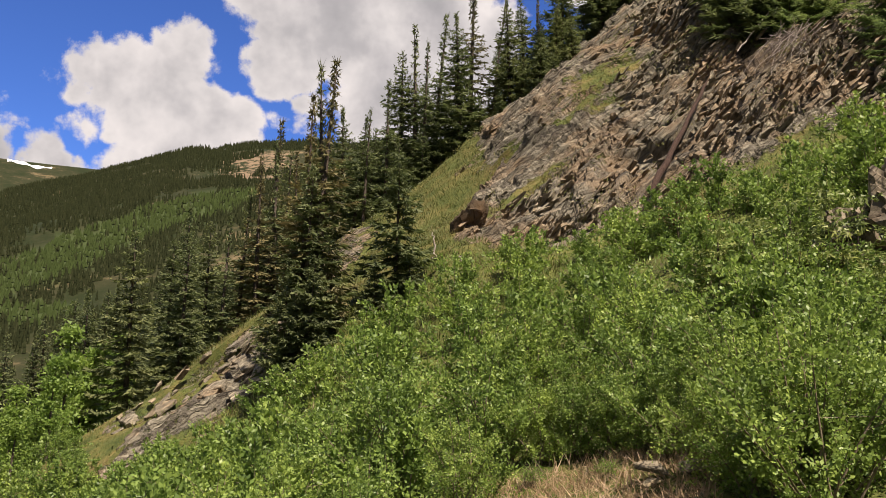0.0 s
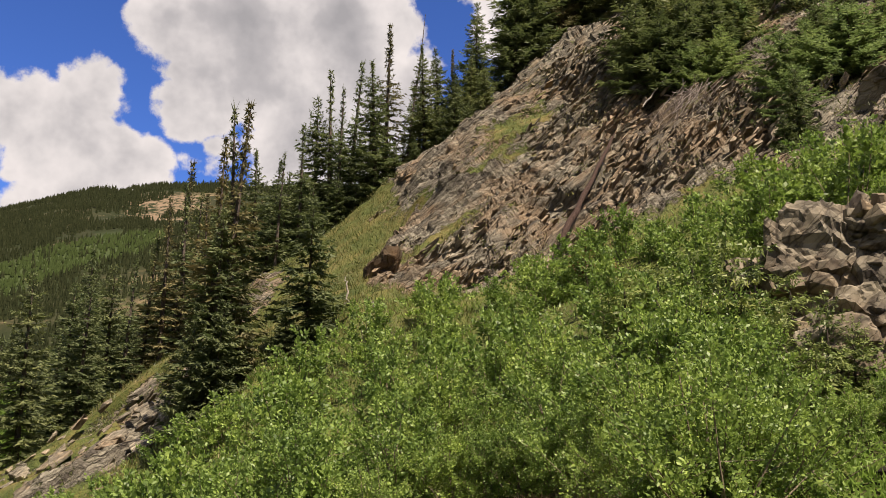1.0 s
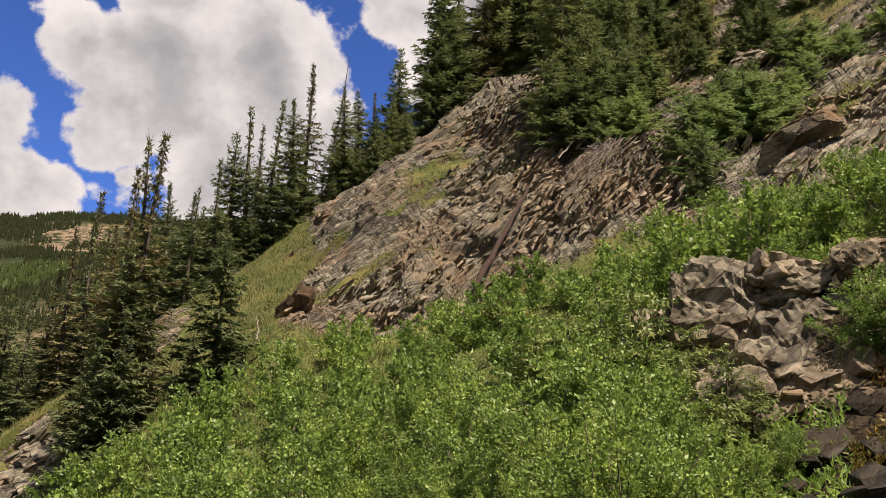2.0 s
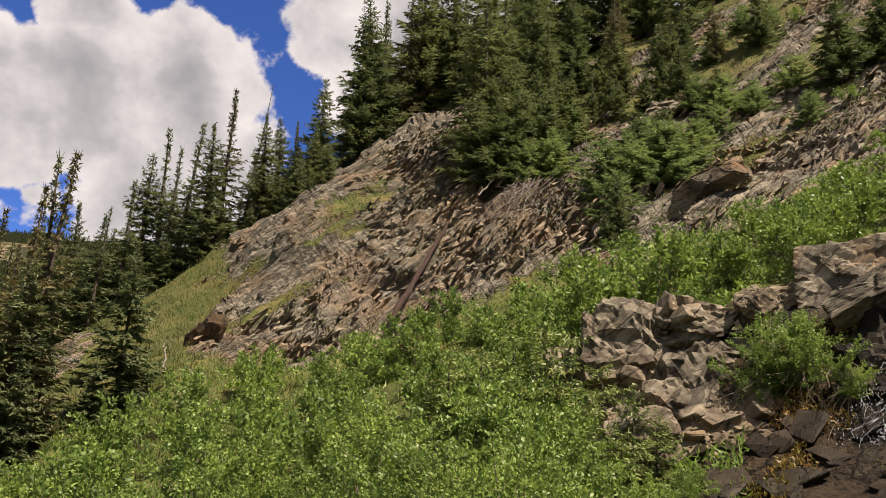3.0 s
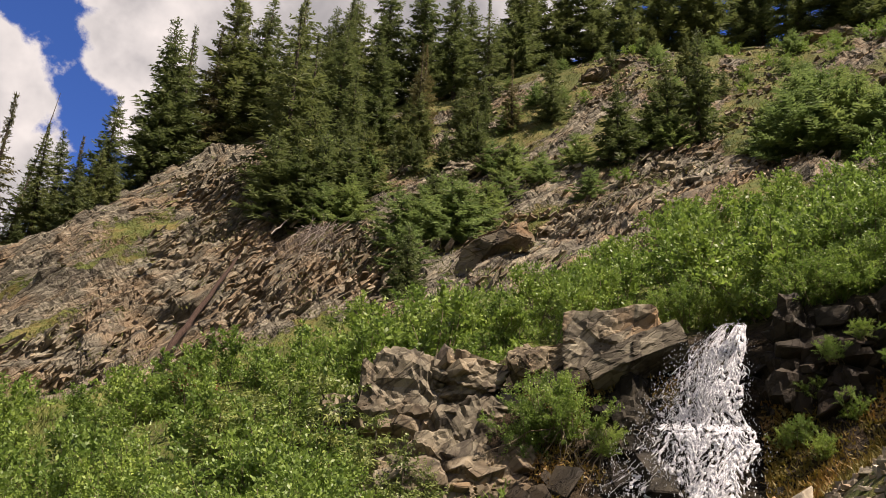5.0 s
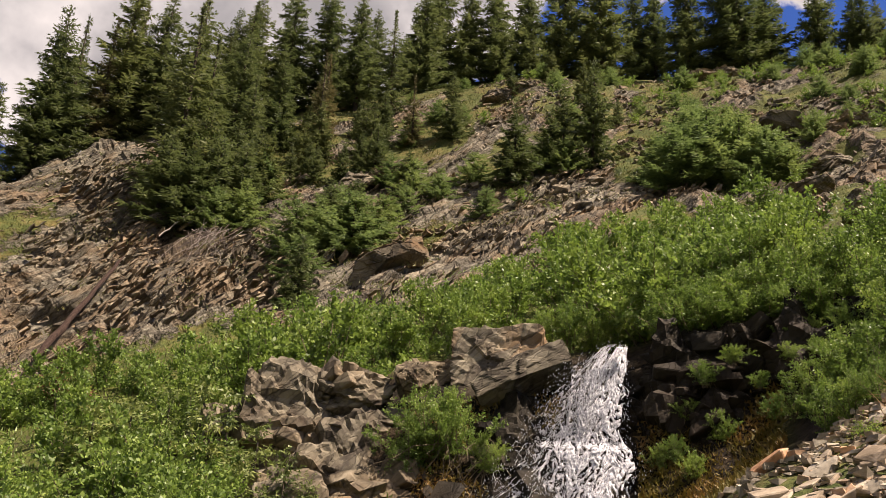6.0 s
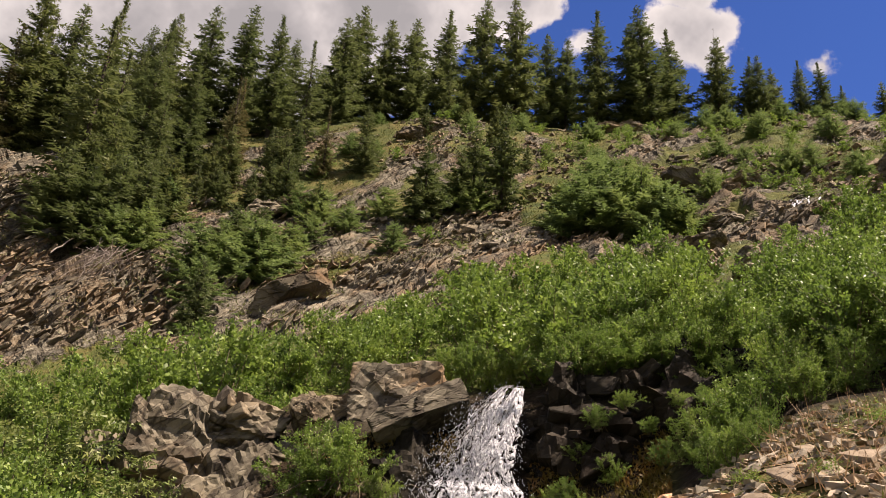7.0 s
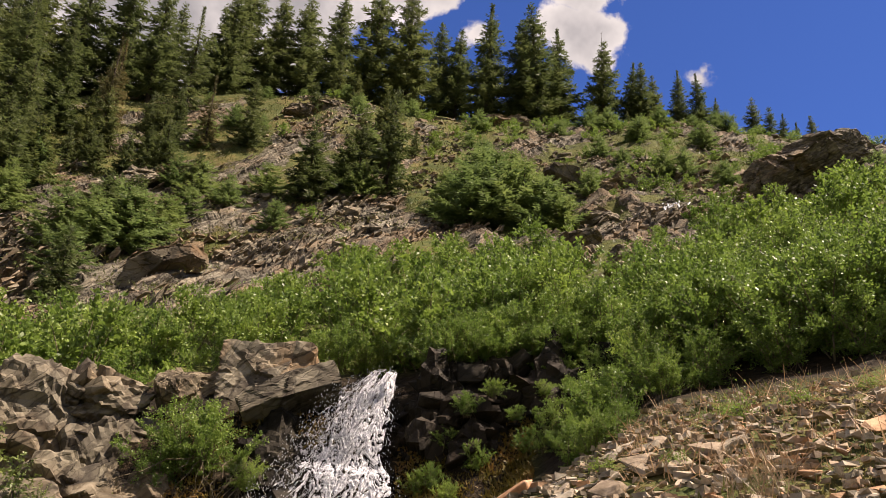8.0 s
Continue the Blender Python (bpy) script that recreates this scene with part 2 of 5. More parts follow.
def terrain_material():
    m, n = material("mountain_ground")
    pos = n.add("ShaderNodeNewGeometry").outputs["Position"]
    rock = n.add("ShaderNodeAttribute", attribute_name="rock").outputs["Fac"]
    wood = n.add("ShaderNodeAttribute", attribute_name="wooded").outputs["Fac"]
    lush = n.add("ShaderNodeAttribute", attribute_name="lush").outputs["Fac"]
    rc, rh = rock_nodes(n, pos, 0.84, 0.8, 0.6, 1.0)
    g1 = n.noise(pos, 0.8, 5.0, 0.6).outputs[0]
    g2 = n.noise(pos, 9.0, 4.0, 0.7).outputs[0]
    grass = n.ramp(n.math("ADD", n.math("MULTIPLY", g1, 0.6), n.math("MULTIPLY", g2, 0.4)),
                   (0.36, (0.036, 0.052, 0.015)), (0.47, (0.075, 0.088, 0.024)), (0.58, (0.125, 0.105, 0.036)), (0.72, (0.20, 0.145, 0.075)))
    green = n.ramp(n.math("ADD", n.math("MULTIPLY", g1, 0.5), n.math("MULTIPLY", g2, 0.5)), (0.38, (0.05, 0.04, 0.022)), (0.5, (0.07, 0.085, 0.02)), (0.62, (0.11, 0.13, 0.03)))
    grass = n.mix(lush, grass, green)
    edge = n.clamp01(n.math("ADD", rock, n.math("ADD", n.math("MULTIPLY", n.math("SUBTRACT", g2, 0.5), 0.9), n.math("MULTIPLY", n.math("SUBTRACT", n.noise(pos, 2.6, 5.0, 0.65).outputs[0], 0.5), 1.3))), 0.4, 0.6)
    damp_and_shade = n.add("ShaderNodeAttribute", attribute_name="damp_and_shade").outputs["Fac"]
    # Darkened ground: the wet stream bed, plus shade painted under bank bushes.
    grass = n.mix(damp_and_shade, grass, n.ramp(g2, (0.35, (0.012, 0.009, 0.006)), (0.7, (0.045, 0.032, 0.018))))
    col = n.mix(edge, grass, n.mix(damp_and_shade, rc, n.mix(1.0, rc, (0.2, 0.185, 0.16), "MULTIPLY")))
    f1 = n.noise(pos, 0.009, 5.0, 0.65).outputs[0]
    f2 = n.noise(pos, 0.09, 4.0, 0.7).outputs[0]
    far = n.ramp(n.math("ADD", n.math("MULTIPLY", f1, 0.7), n.math("MULTIPLY", f2, 0.3)),
                 (0.44, (0.014, 0.02, 0.006)), (0.55, (0.028, 0.029, 0.012)), (0.64, (0.14, 0.105, 0.055)), (0.76, (0.25, 0.175, 0.10)))
    bare = n.add("ShaderNodeAttribute", attribute_name="bare").outputs["Fac"]
    far = n.mix(n.clamp01(n.math("ADD", bare, n.math("MULTIPLY", n.math("SUBTRACT", f2, 0.55), 3.0)), 0.5, 0.7), far, n.ramp(f2, (0.35, (0.12, 0.09, 0.055)), (0.7, (0.19, 0.135, 0.085))))
    grove = n.add("ShaderNodeAttribute", attribute_name="grove").outputs["Fac"]
    far = n.mix(grove, far, n.ramp(f2, (0.35, (0.03, 0.044, 0.014)), (0.7, (0.045, 0.061, 0.02))))
    col = n.mix(wood, col, far)
    h = n.math("ADD", n.math("MULTIPLY", rh, edge), n.math("MULTIPLY", g2, 0.4))
    finish(n, col, 0.92, h, 0.9, 0.16)
    return m


GROUND = terrain_material()


def leaf_material(name, dark, mid, light, trans=0.35, rough=0.5, glow=0.0, spec=0.3, patch=1.1):
    """Leaves or needles: each its own tone, and each spray or bough a little lighter or darker than the next."""
    m, n = material(name)
    geo = n.add("ShaderNodeNewGeometry")
    tree = n.add("ShaderNodeObjectInfo").outputs["Random"]
    clump = n.noise(geo.outputs["Position"], patch, 3.0, 0.6).outputs[0]
    tone = n.math("ADD", n.math("MULTIPLY", geo.outputs["Random Per Island"], 0.5), n.math("MULTIPLY", n.clamp01(clump, 0.32, 0.68), 0.5))
    col = n.ramp(tone, (0.0, dark), (0.5, mid), (1.0, light))
    col = n.mix(0.8, col, n.ramp(tree, (0.0, (0.75, 0.8, 0.75)), (0.6, (1.0, 1.0, 1.0)), (1.0, (1.22, 1.13, 1.0))), "MULTIPLY")
    d = n.add("ShaderNodeBsdfPrincipled", {"Base Color": col, "Roughness": rough, "Specular IOR Level": spec})
    t = n.add("ShaderNodeBsdfTranslucent", {"Color": n.mix(glow, col, (0.22, 0.38, 0.05))})
    mixed = n.add("ShaderNodeMixShader", (trans, d.outputs[0], t.outputs[0]))
    n.add("ShaderNodeOutputMaterial", (mixed.outputs[0],))
    return m


BROWNED = leaf_material("browned_spruce_needles", (0.058, 0.06, 0.027), (0.114, 0.108, 0.046), (0.185, 0.155, 0.07), 0.3, 0.65, 0.0, 0.25, 0.9)
NEEDLE = leaf_material("spruce_needles", (0.055, 0.071, 0.03), (0.103, 0.124, 0.05), (0.172, 0.19, 0.078), 0.32, 0.65, 0.1, 0.25, 0.9)
SCRUB = leaf_material("low_spruce_needles", (0.085, 0.124, 0.048), (0.158, 0.22, 0.076), (0.245, 0.31, 0.11), 0.36, 0.65, 0.1, 0.25, 1.3)
WILLOW = leaf_material("willow_leaves", (0.06, 0.10, 0.025), (0.155, 0.232, 0.052), (0.3, 0.395, 0.088), 0.38, 0.45, 0.3, 0.28, 2.4)
ASPEN = leaf_material("aspen_leaves", (0.10, 0.165, 0.03), (0.165, 0.25, 0.05), (0.235, 0.325, 0.075), 0.45, 0.5, 0.35)
MOSS = leaf_material("rusty_moss", (0.09, 0.085, 0.014), (0.17, 0.12, 0.024), (0.22, 0.11, 0.035), 0.25)
JUNIPER = leaf_material("juniper_needles", (0.07, 0.10, 0.03), (0.15, 0.185, 0.05), (0.25, 0.275, 0.085), 0.25, 0.5, 0.2, 0.3, 2.0)
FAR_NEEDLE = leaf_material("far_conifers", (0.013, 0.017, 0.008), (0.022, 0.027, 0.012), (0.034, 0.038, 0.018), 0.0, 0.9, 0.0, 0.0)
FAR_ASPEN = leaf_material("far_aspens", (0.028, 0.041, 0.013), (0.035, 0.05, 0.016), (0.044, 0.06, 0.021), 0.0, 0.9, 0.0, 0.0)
GRASS = leaf_material("dry_and_green_grass", (0.055, 0.08, 0.018), (0.105, 0.12, 0.03), (0.20, 0.16, 0.065), 0.3, 0.5, 0.0, 0.3, 0.6)
STRAW = leaf_material("dead_grass", (0.22, 0.14, 0.08), (0.36, 0.25, 0.15), (0.50, 0.38, 0.25), 0.2)


def bark_material(name, a, b):
    m, n = material(name)
    pos = n.add("ShaderNodeTexCoord").outputs["Object"]
    st = n.add("ShaderNodeMapping", {"Vector": pos, "Scale": (9.0, 9.0, 1.6)}).outputs[0]
    h = n.noise(st, 3.0, 5.0, 0.65).outputs[0]
    finish(n, n.ramp(h, (0.3, a), (0.7, b)), 0.9, h, 0.7, 0.03)
    return m


BARK = bark_material("spruce_bark", (0.035, 0.027, 0.02), (0.12, 0.095, 0.075))
DEAD = bark_material("silvered_dead_wood", (0.16, 0.13, 0.105), (0.40, 0.35, 0.30))
LOGWOOD = bark_material("rotten_log_wood", (0.018, 0.011, 0.008), (0.075, 0.048, 0.036))
STEM = bark_material("willow_stems", (0.09, 0.07, 0.045), (0.22, 0.18, 0.12))

# ================= the ground =================
RAD = np.array((0, 5, 7, 9, 10.5, 12, 14, 20, 26, 32, 40, 50, 65, 90, 130.0))
SECTIONS = {}


def section(az, *heights):
    """The rise of the ground along one bearing, at the distances RAD from the trail spot."""
    SECTIONS[az] = (0.0, *heights)


section(-150, -.4, -.6, -.8, -1, -1.1, -1.3, -2, -2.8, -3.5, -4.5, -6, -8, -12, -20)
section(-90, -1.2, -2.2, -3.2, -4, -4.8, -5.8, -9, -12, -15, -19, -24, -31, -42, -58)
section(-40, -.8, -1.2, -1.8, -2.2, -2.6, -3.2, -4.6, -5.5, -6.5, -9, -12, -15, -18, -22)
section(-26, -.7, -1.0, -1.4, -1.7, -2, -2.4, -3.3, -3, -3.2, -5.5, -7.5, -8.5, -9, -10)
section(-21, -.6, -.9, -1.3, -1.6, -1.9, -2.2, -2.6, -1.7, -1.1, -3.2, -4.5, -5.5, -5.5, -5)
section(-12, -.5, -.7, -.9, -1.1, -1.2, -1.2, -.5, 0.8, 2.7, 2.2, 1.2, 0.8, 1, 2)
section(-6.5, -.4, -.5, -.5, -.5, -.3, .2, 1.6, 3.2, 4.9, 7.3, 6.5, 5, 5, 6)
section(0.5, -.2, -.2, 0, .3, .6, 1.1, 3.0, 5, 6.8, 10.6, 11.5, 9, 6, 6)
section(8, 0, .1, .4, .7, 1.0, 1.6, 3.5, 5.9, 9.2, 14.9, 17.5, 17, 10, -3)
section(14, .1, .3, .7, 1, 1.3, 1.9, 4, 6.2, 10.5, 17.3, 23.3, 26, 21, 8)
section(18, .15, .4, .8, 1.2, 1.6, 2.3, 4.7, 7.6, 12.5, 18.6, 25.2, 31, 30, 20)
section(22, .15, .4, .95, 1.4, 1.8, 2.6, 5.2, 8.5, 13.4, 18.6, 25.8, 34, 36, 29)
section(28, .2, .5, 1.1, 1.7, 2.6, 4.1, 6.4, 9.6, 13.9, 19.6, 27.5, 36.5, 42, 40)
section(36, .4, .8, 1.4, 2.2, 3.9, 5.1, 7.7, 10.9, 14.6, 21, 29.3, 39, 46, 47)
section(45, .5, 1, 1.6, 2.5, 4.4, 5.5, 8.2, 12, 16.2, 23, 32.5, 42, 48, 52)
section(52, .6, 1.2, 1.7, 2.2, 4.6, 5.6, 8.3, 12.4, 16.8, 23.4, 31.6, 41.5, 47, 52)
section(57, 1.3, 2.2, 2.4, 2.7, 5.0, 6.0, 8.7, 12.8, 17.1, 23.5, 31.5, 40.8, 45.7, 50.6)
section(61, 1.6, 2.6, 2.7, 3.1, 5.2, 6.3, 9.0, 13, 17.2, 23.6, 31.5, 40.5, 45, 50)
section(70, 1.9, 3.0, 3.8, 4.5, 5.5, 6.6, 9.8, 13.8, 18, 24, 31.5, 39.5, 43, 48)
section(84, 2.2, 3.2, 4.1, 4.8, 5.8, 7, 10.6, 14.4, 19, 23, 27, 32, 38, 46)
section(110, 2, 3, 4, 4.7, 5.5, 6.6, 10, 13.5, 17, 21.5, 26, 32, 40, 50)
section(150, .8, 1.2, 1.6, 2, 2.3, 2.8, 4, 5.5, 7, 9, 11.5, 15, 20, 28)


def dense_heights():
    az = np.array(sorted(SECTIONS))
    tab = np.array([SECTIONS[a] for a in az])
    az = np.concatenate([az[-2:] - 360, az, az[:2] + 360])
    tab = np.vstack([tab[-2:], tab, tab[:2]])
    fa = np.arange(-180, 180.01, 0.5)
    fr = np.arange(0, 130.01, 0.25)
    byr = np.array([np.interp(fr, RAD, row) for row in tab])
    out = np.array([np.interp(fa, az, byr[:, j]) for j in range(len(fr))]).T
    ker = np.exp(-np.linspace(-2, 2, 9) ** 2)
    ker /= ker.sum()
    pad = np.pad(out, ((4, 4), (0, 0)), mode="wrap")
    out = sum(ker[i] * pad[i:i + len(fa)] for i in range(9))
    pad = np.pad(out, ((0, 0), (4, 4)), mode="edge")
    out = sum(ker[i] * pad[:, i:i + len(fr)] for i in range(9))
    return fa, fr, out


FA, FR, TAB = dense_heights()


def crest_lift(az, r):
    """The upper slope swells up towards its crest."""
    k = np.interp(az, (-2, 4, 12, 17, 23, 32, 38, 43, 52, 66, 74, 79, 84, 100), (0, 0.9, 0.8, 0.6, 1.1, 1.4, 1.5, 1.1, 1.05, 1.2, 1.6, 1.7, 1.9, 0))
    f = np.clip((np.asarray(r) - 29) / 22, 0, 1)
    return k * 0.031 * np.minimum(r, 66) * f * f * (3 - 2 * f)


TAB = TAB + crest_lift(FA[:, None], FR[None, :])
FAR_AZ = (-180, -90, -45, -28, -22, -17, -12, -7, 0, 15, 60, 180)
FAR_CREST = (120, 120, 190, 222, 282, 336, 364, 380, 385, 390, 400, 120)
PEAK = (400, 500, 710, 705, 700, 620, 500, 500, 480, 480, 480, 400)


def ground(x, y):
    """Height of the ground, without its small relief."""
    x, y = np.atleast_1d(np.asarray(x, float)), np.atleast_1d(np.asarray(y, float))
    r = np.hypot(x, y)
    az = np.degrees(np.arctan2(x, y))
    i = (az + 180) / 0.5
    j = np.minimum(r, 129.9) / 0.25
    i0, j0 = np.minimum(i.astype(int), len(FA) - 2), np.minimum(j.astype(int), len(FR) - 2)
    fi, fj = i - i0, j - j0
    z = ((1 - fi) * (1 - fj) * TAB[i0, j0] + fi * (1 - fj) * TAB[i0 + 1, j0] + (1 - fi) * fj * TAB[i0, j0 + 1] + fi * fj * TAB[i0 + 1, j0 + 1])
    crest, peak = np.interp(az, FAR_AZ, FAR_CREST), np.interp(az, FAR_AZ, PEAK)
    out = far_blend(r, z, crest, peak)
    return np.where(r < 130, z, out)


def far_blend(r, z, c, p):
    stops = (130, 420, 900, 1500, 1900, 2500, 3600, 4600)
    vals = (z, z - 35, 0.42 * c, c, 0.75 * c, 0.72 * c, p, 0.6 * p)
    out = z.copy()
    for k in range(7):
        f = np.clip((r - stops[k]) / (stops[k + 1] - stops[k]), 0, 1)
        inside = r >= stops[k]
        out = np.where(inside, vals[k] + (vals[k + 1] - vals[k]) * f, out)
    return out


def swell(p, r):
    """Long swells of the far hills."""
    return np.where(r > 300, 14.0 * fbm(p / 260.0, 3, 15) * np.clip((r - 300) / 500, 0, 1) * np.clip((3300 - r) / 800, 0.1, 1), 0)


def at(az, r, sink=0.0):
    """The place on the ground at a bearing and a distance from the trail spot."""
    x, y = r * math.sin(radians(az)), r * math.cos(radians(az))
    return Vector((x, y, float(ground([x], [y])[0]) - sink))


def bump(v, lo, hi, soft):
    return np.clip((v - lo) / soft, 0, 1) * np.clip((hi - v) / soft, 0, 1)


def rockiness(x, y):
    """How much bare rock there is, 0 to 1."""
    r, az = np.hypot(x, y), np.degrees(np.arctan2(x, y))
    p = np.stack([x, y, np.zeros_like(x)], 1)
    n = fbm(p * 0.16, 3, 40)
    n2 = fbm(p * 0.5, 3, 45)
    h, z = radians(22), ground(x, y)
    e = x * math.cos(h) - y * math.sin(h)
    c, s = math.cos(DIP), math.sin(DIP)
    n3 = fbm(np.stack([(e * c + z * s) * 0.2, 0 * z, (z * c - e * s) * 0.8], 1), 3, 48)
    face = 1.2 * bump(az, 0.5, 31, 3) * np.clip((r - 23) / 3, 0, 1) * np.clip((np.interp(az, (0, 8, 12, 18, 22, 31), (41, 45, 51, 52, 42, 42)) - r) / 3, 0, 1)
    slab = 1.25 * bump(az, 26, 54, 3) * bump(r, 20, 37, 2.5)
    upper = 0.42 * bump(az, 20, 80, 5) * bump(r, 31, 52, 4)
    low = 0.72 * bump(az, -21, -11, 2) * bump(r, 22.5, 31.5, 3)
    knoll = 0.75 * bump(az, -10, -4, 2) * bump(r, 28, 42, 3)
    bank = bump(az, 22, 62, 4) * bump(r, 9, 13, 1.0)
    scar = 0.46 * bump(az, 53, 76, 3) * bump(r, 24, 37, 3)
    rim = bump(az, 74, 92, 3) * bump(r, 26, 34, 2)
    m = np.maximum.reduce([face, slab, upper, low, knoll, bank, rim, scar])
    return np.clip(m * 0.95 + (0.22 * n + 0.3 * n2 + 0.95 * n3) * (m > 0.02) * (1 - 0.3 * np.clip(face, 0, 1)) - 0.04, 0, 1)


def relief(x, y, z, rock):
    """Broken, layered rock: thin beds dipping down to the valley, stepped and jointed."""
    h = radians(22)
    e, f = x * math.cos(h) - y * math.sin(h), x * math.sin(h) + y * math.cos(h)
    c, s = math.cos(DIP), math.sin(DIP)
    p = np.stack([e, f, z], 1)
    v = -e * s + z * c + 0.55 * fbm(p * 0.35, 2, 60) + 0.10 * f
    u = e * c + z * s
    zero = np.zeros_like(z)

    def beds(thick, run, k):
        """Sawtooth ledges: each bed breaks off steeply on its upper side, block by block."""
        bed = v / thick + 0.25 * fbm(np.stack([u / (3 * thick), f / (3 * thick), zero], 1), 2, k + 3)
        layer = np.floor(bed)
        block = np.floor(u / run + 7 * hashed(layer, zero, zero, k)) + 31 * np.floor(f / (1.4 * run) + 5 * hashed(layer, zero, zero, k + 1))
        amp = hashed(layer, block, zero, k + 2)
        ramp = bed - layer
        return np.minimum((1 - ramp) ** 1.3, ramp / 0.11) * (0.25 + 0.75 * amp)

    big = facets(np.stack([u / 3.6, f / 1.8, v / 0.7], 1), 3, 0.8)
    small = facets(np.stack([u / 1.8, f / 1.0, v / 0.36], 1), 23, 0.8)
    lump = fbm(p * 0.22, 2, 70)
    return rock * (0.55 * beds(1.7, 9.0, 5) + 0.36 * beds(0.75, 5.0, 6) + 0.36 * big + 0.2 * small + 0.6 * lump - 0.26)


def aspen_patch(az, r, x, y):
    """Where aspens stand on the far hillside."""
    n = fbm(np.stack([x / 150, y / 150, 0 * x], 1), 3, 80)
    band = np.exp(-((r - 915 - 14 * (az + 16)) / 80.0) ** 2) * np.clip((-10 - az) / 5, 0, 1) + 0.8 * np.exp(-((r - 640) / 60.0) ** 2) * np.clip((-20 - az) / 5, 0, 1)
    return band + 0.45 * n > 0.6


def build_ground():
    az = np.concatenate([np.arange(-36, -5, 0.33), np.arange(-5, 57, 0.14), np.arange(57, 96, 0.3), np.arange(96, 324, 4.0)])
    rings = [0.0, 0.5, 1.0]
    while rings[-1] < 4600:
        r = rings[-1]
        rings.append(r + (0.2 if r < 9 else 0.14 if r < 14 else 0.3 if r < 21 else 0.085 if r < 42 else 0.2 if r < 60 else 0.02 * r if r < 200 else 0.045 * r))
    rings = np.array(rings)
    A, Rr = np.meshgrid(np.radians(az), rings, indexing="ij")
    x, y = (Rr * np.sin(A)).ravel(), (Rr * np.cos(A)).ravel()
    z = ground(x, y)
    rock = rockiness(x, y)
    r = Rr.ravel()
    near = r < 130
    p = np.stack([x, y, z], 1)
    lift = np.where(near, 0.25 * fbm(p * 0.3, 3, 9) * np.clip(r / 20, 0.15, 1) + 0.05 * fbm(p * 1.7, 2, 12), 0)
    lift = lift + swell(p, r)
    k = rock > 0.01
    d = np.zeros_like(z)
    d[k] = relief(x[k], y[k], z[k], rock[k])
    d *= np.clip((r - 9) / 12, 0.3, 1) * np.interp(np.degrees(np.arctan2(x, y)), (27, 36, 50, 56), (1.0, 0.6, 0.6, 0.8))
    # rock is pushed out of the slope, along the slope's own normal
    e = 0.8
    nx, ny = -(ground(x + e, y) - ground(x - e, y)) / (2 * e), -(ground(x, y + e) - ground(x, y - e)) / (2 * e)
    nl = np.sqrt(nx ** 2 + ny ** 2 + 1)
    x, y, z = x + d * nx / nl, y + d * ny / nl, z + lift + d / nl
    na, nr = len(az), len(rings)
    idx = np.arange(na * nr).reshape(na, nr)
    nxt = np.roll(idx, -1, axis=0)
    faces = np.stack([idx[:, :-1], nxt[:, :-1], nxt[:, 1:], idx[:, 1:]], -1).reshape(-1, 4)[:, ::-1]
    me = grid_mesh("ground", np.stack([x, y, z], 1), faces, False)
    deg = np.degrees(np.arctan2(x, y))
    lush = np.clip(bump(r, -1, 24, 4) * 0.8 + 0.5 * bump(deg, 55, 90, 5) * bump(r, 10, 60, 5) - 0.9 * bump(deg, 50, 100, 4) * bump(r, 2, 10.5, 1.5), 0, 1)
    # First patch: wet stream bed with alcove shade; second: shade painted below the willows.
    damp_and_shade = np.maximum(bump(deg, 31, 64, 3) * bump(r, 6.5, 13.6, 0.8), bump(deg, 60, 96, 3) * bump(r, 9.1, 12.5, 0.5))
    bare = bump(deg, -18, -8, 3) * bump(r, 1020, 1420, 110) * np.clip(0.55 + 0.9 * fbm(p / 90, 3, 33), 0, 1) + bump(deg, -11, 5, 3) * bump(r, 1380, 1560, 60)
    grove = np.where((r > 380) & (r < 1500), aspen_patch(deg, r, x, y), 0.0)
    for nm, val in (("grove", grove), ("bare", bare), ("rock", rock), ("damp_and_shade", damp_and_shade), ("wooded", np.clip((r - 70) / 60, 0, 1)), ("lush", lush)):
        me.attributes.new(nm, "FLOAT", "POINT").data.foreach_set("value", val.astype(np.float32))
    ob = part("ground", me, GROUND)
    return tagged(ob, "steep rocky mountainside with grass and bare schist", "ground", kind="structure")


ground_sheet = build_ground()

# ================= trees =================


def kites(centers, along, side, length, width):
    """One three-cornered leaf or needle spray for each row."""
    a, s = along * length[:, None], side * width[:, None] * 0.5
    v = np.stack([centers + a * 0.12 + s, centers + a, centers + a * 0.12 - s], 1).reshape(-1, 3)
    f = np.arange(len(centers) * 3).reshape(-1, 3)
    return v, f


def lozenges(centers, along, side, length, width):
    """One four-cornered leaf, widest past its middle, for each row."""
    a, s = along * length[:, None], side * width[:, None] * 0.5
    v = np.stack([centers, centers + a * 0.55 + s, centers + a, centers + a * 0.55 - s], 1).reshape(-1, 3)
    return v, np.arange(len(centers) * 4).reshape(-1, 4)


def unit(v):
    return v / np.maximum(np.linalg.norm(v, axis=1, keepdims=True), 1e-6)


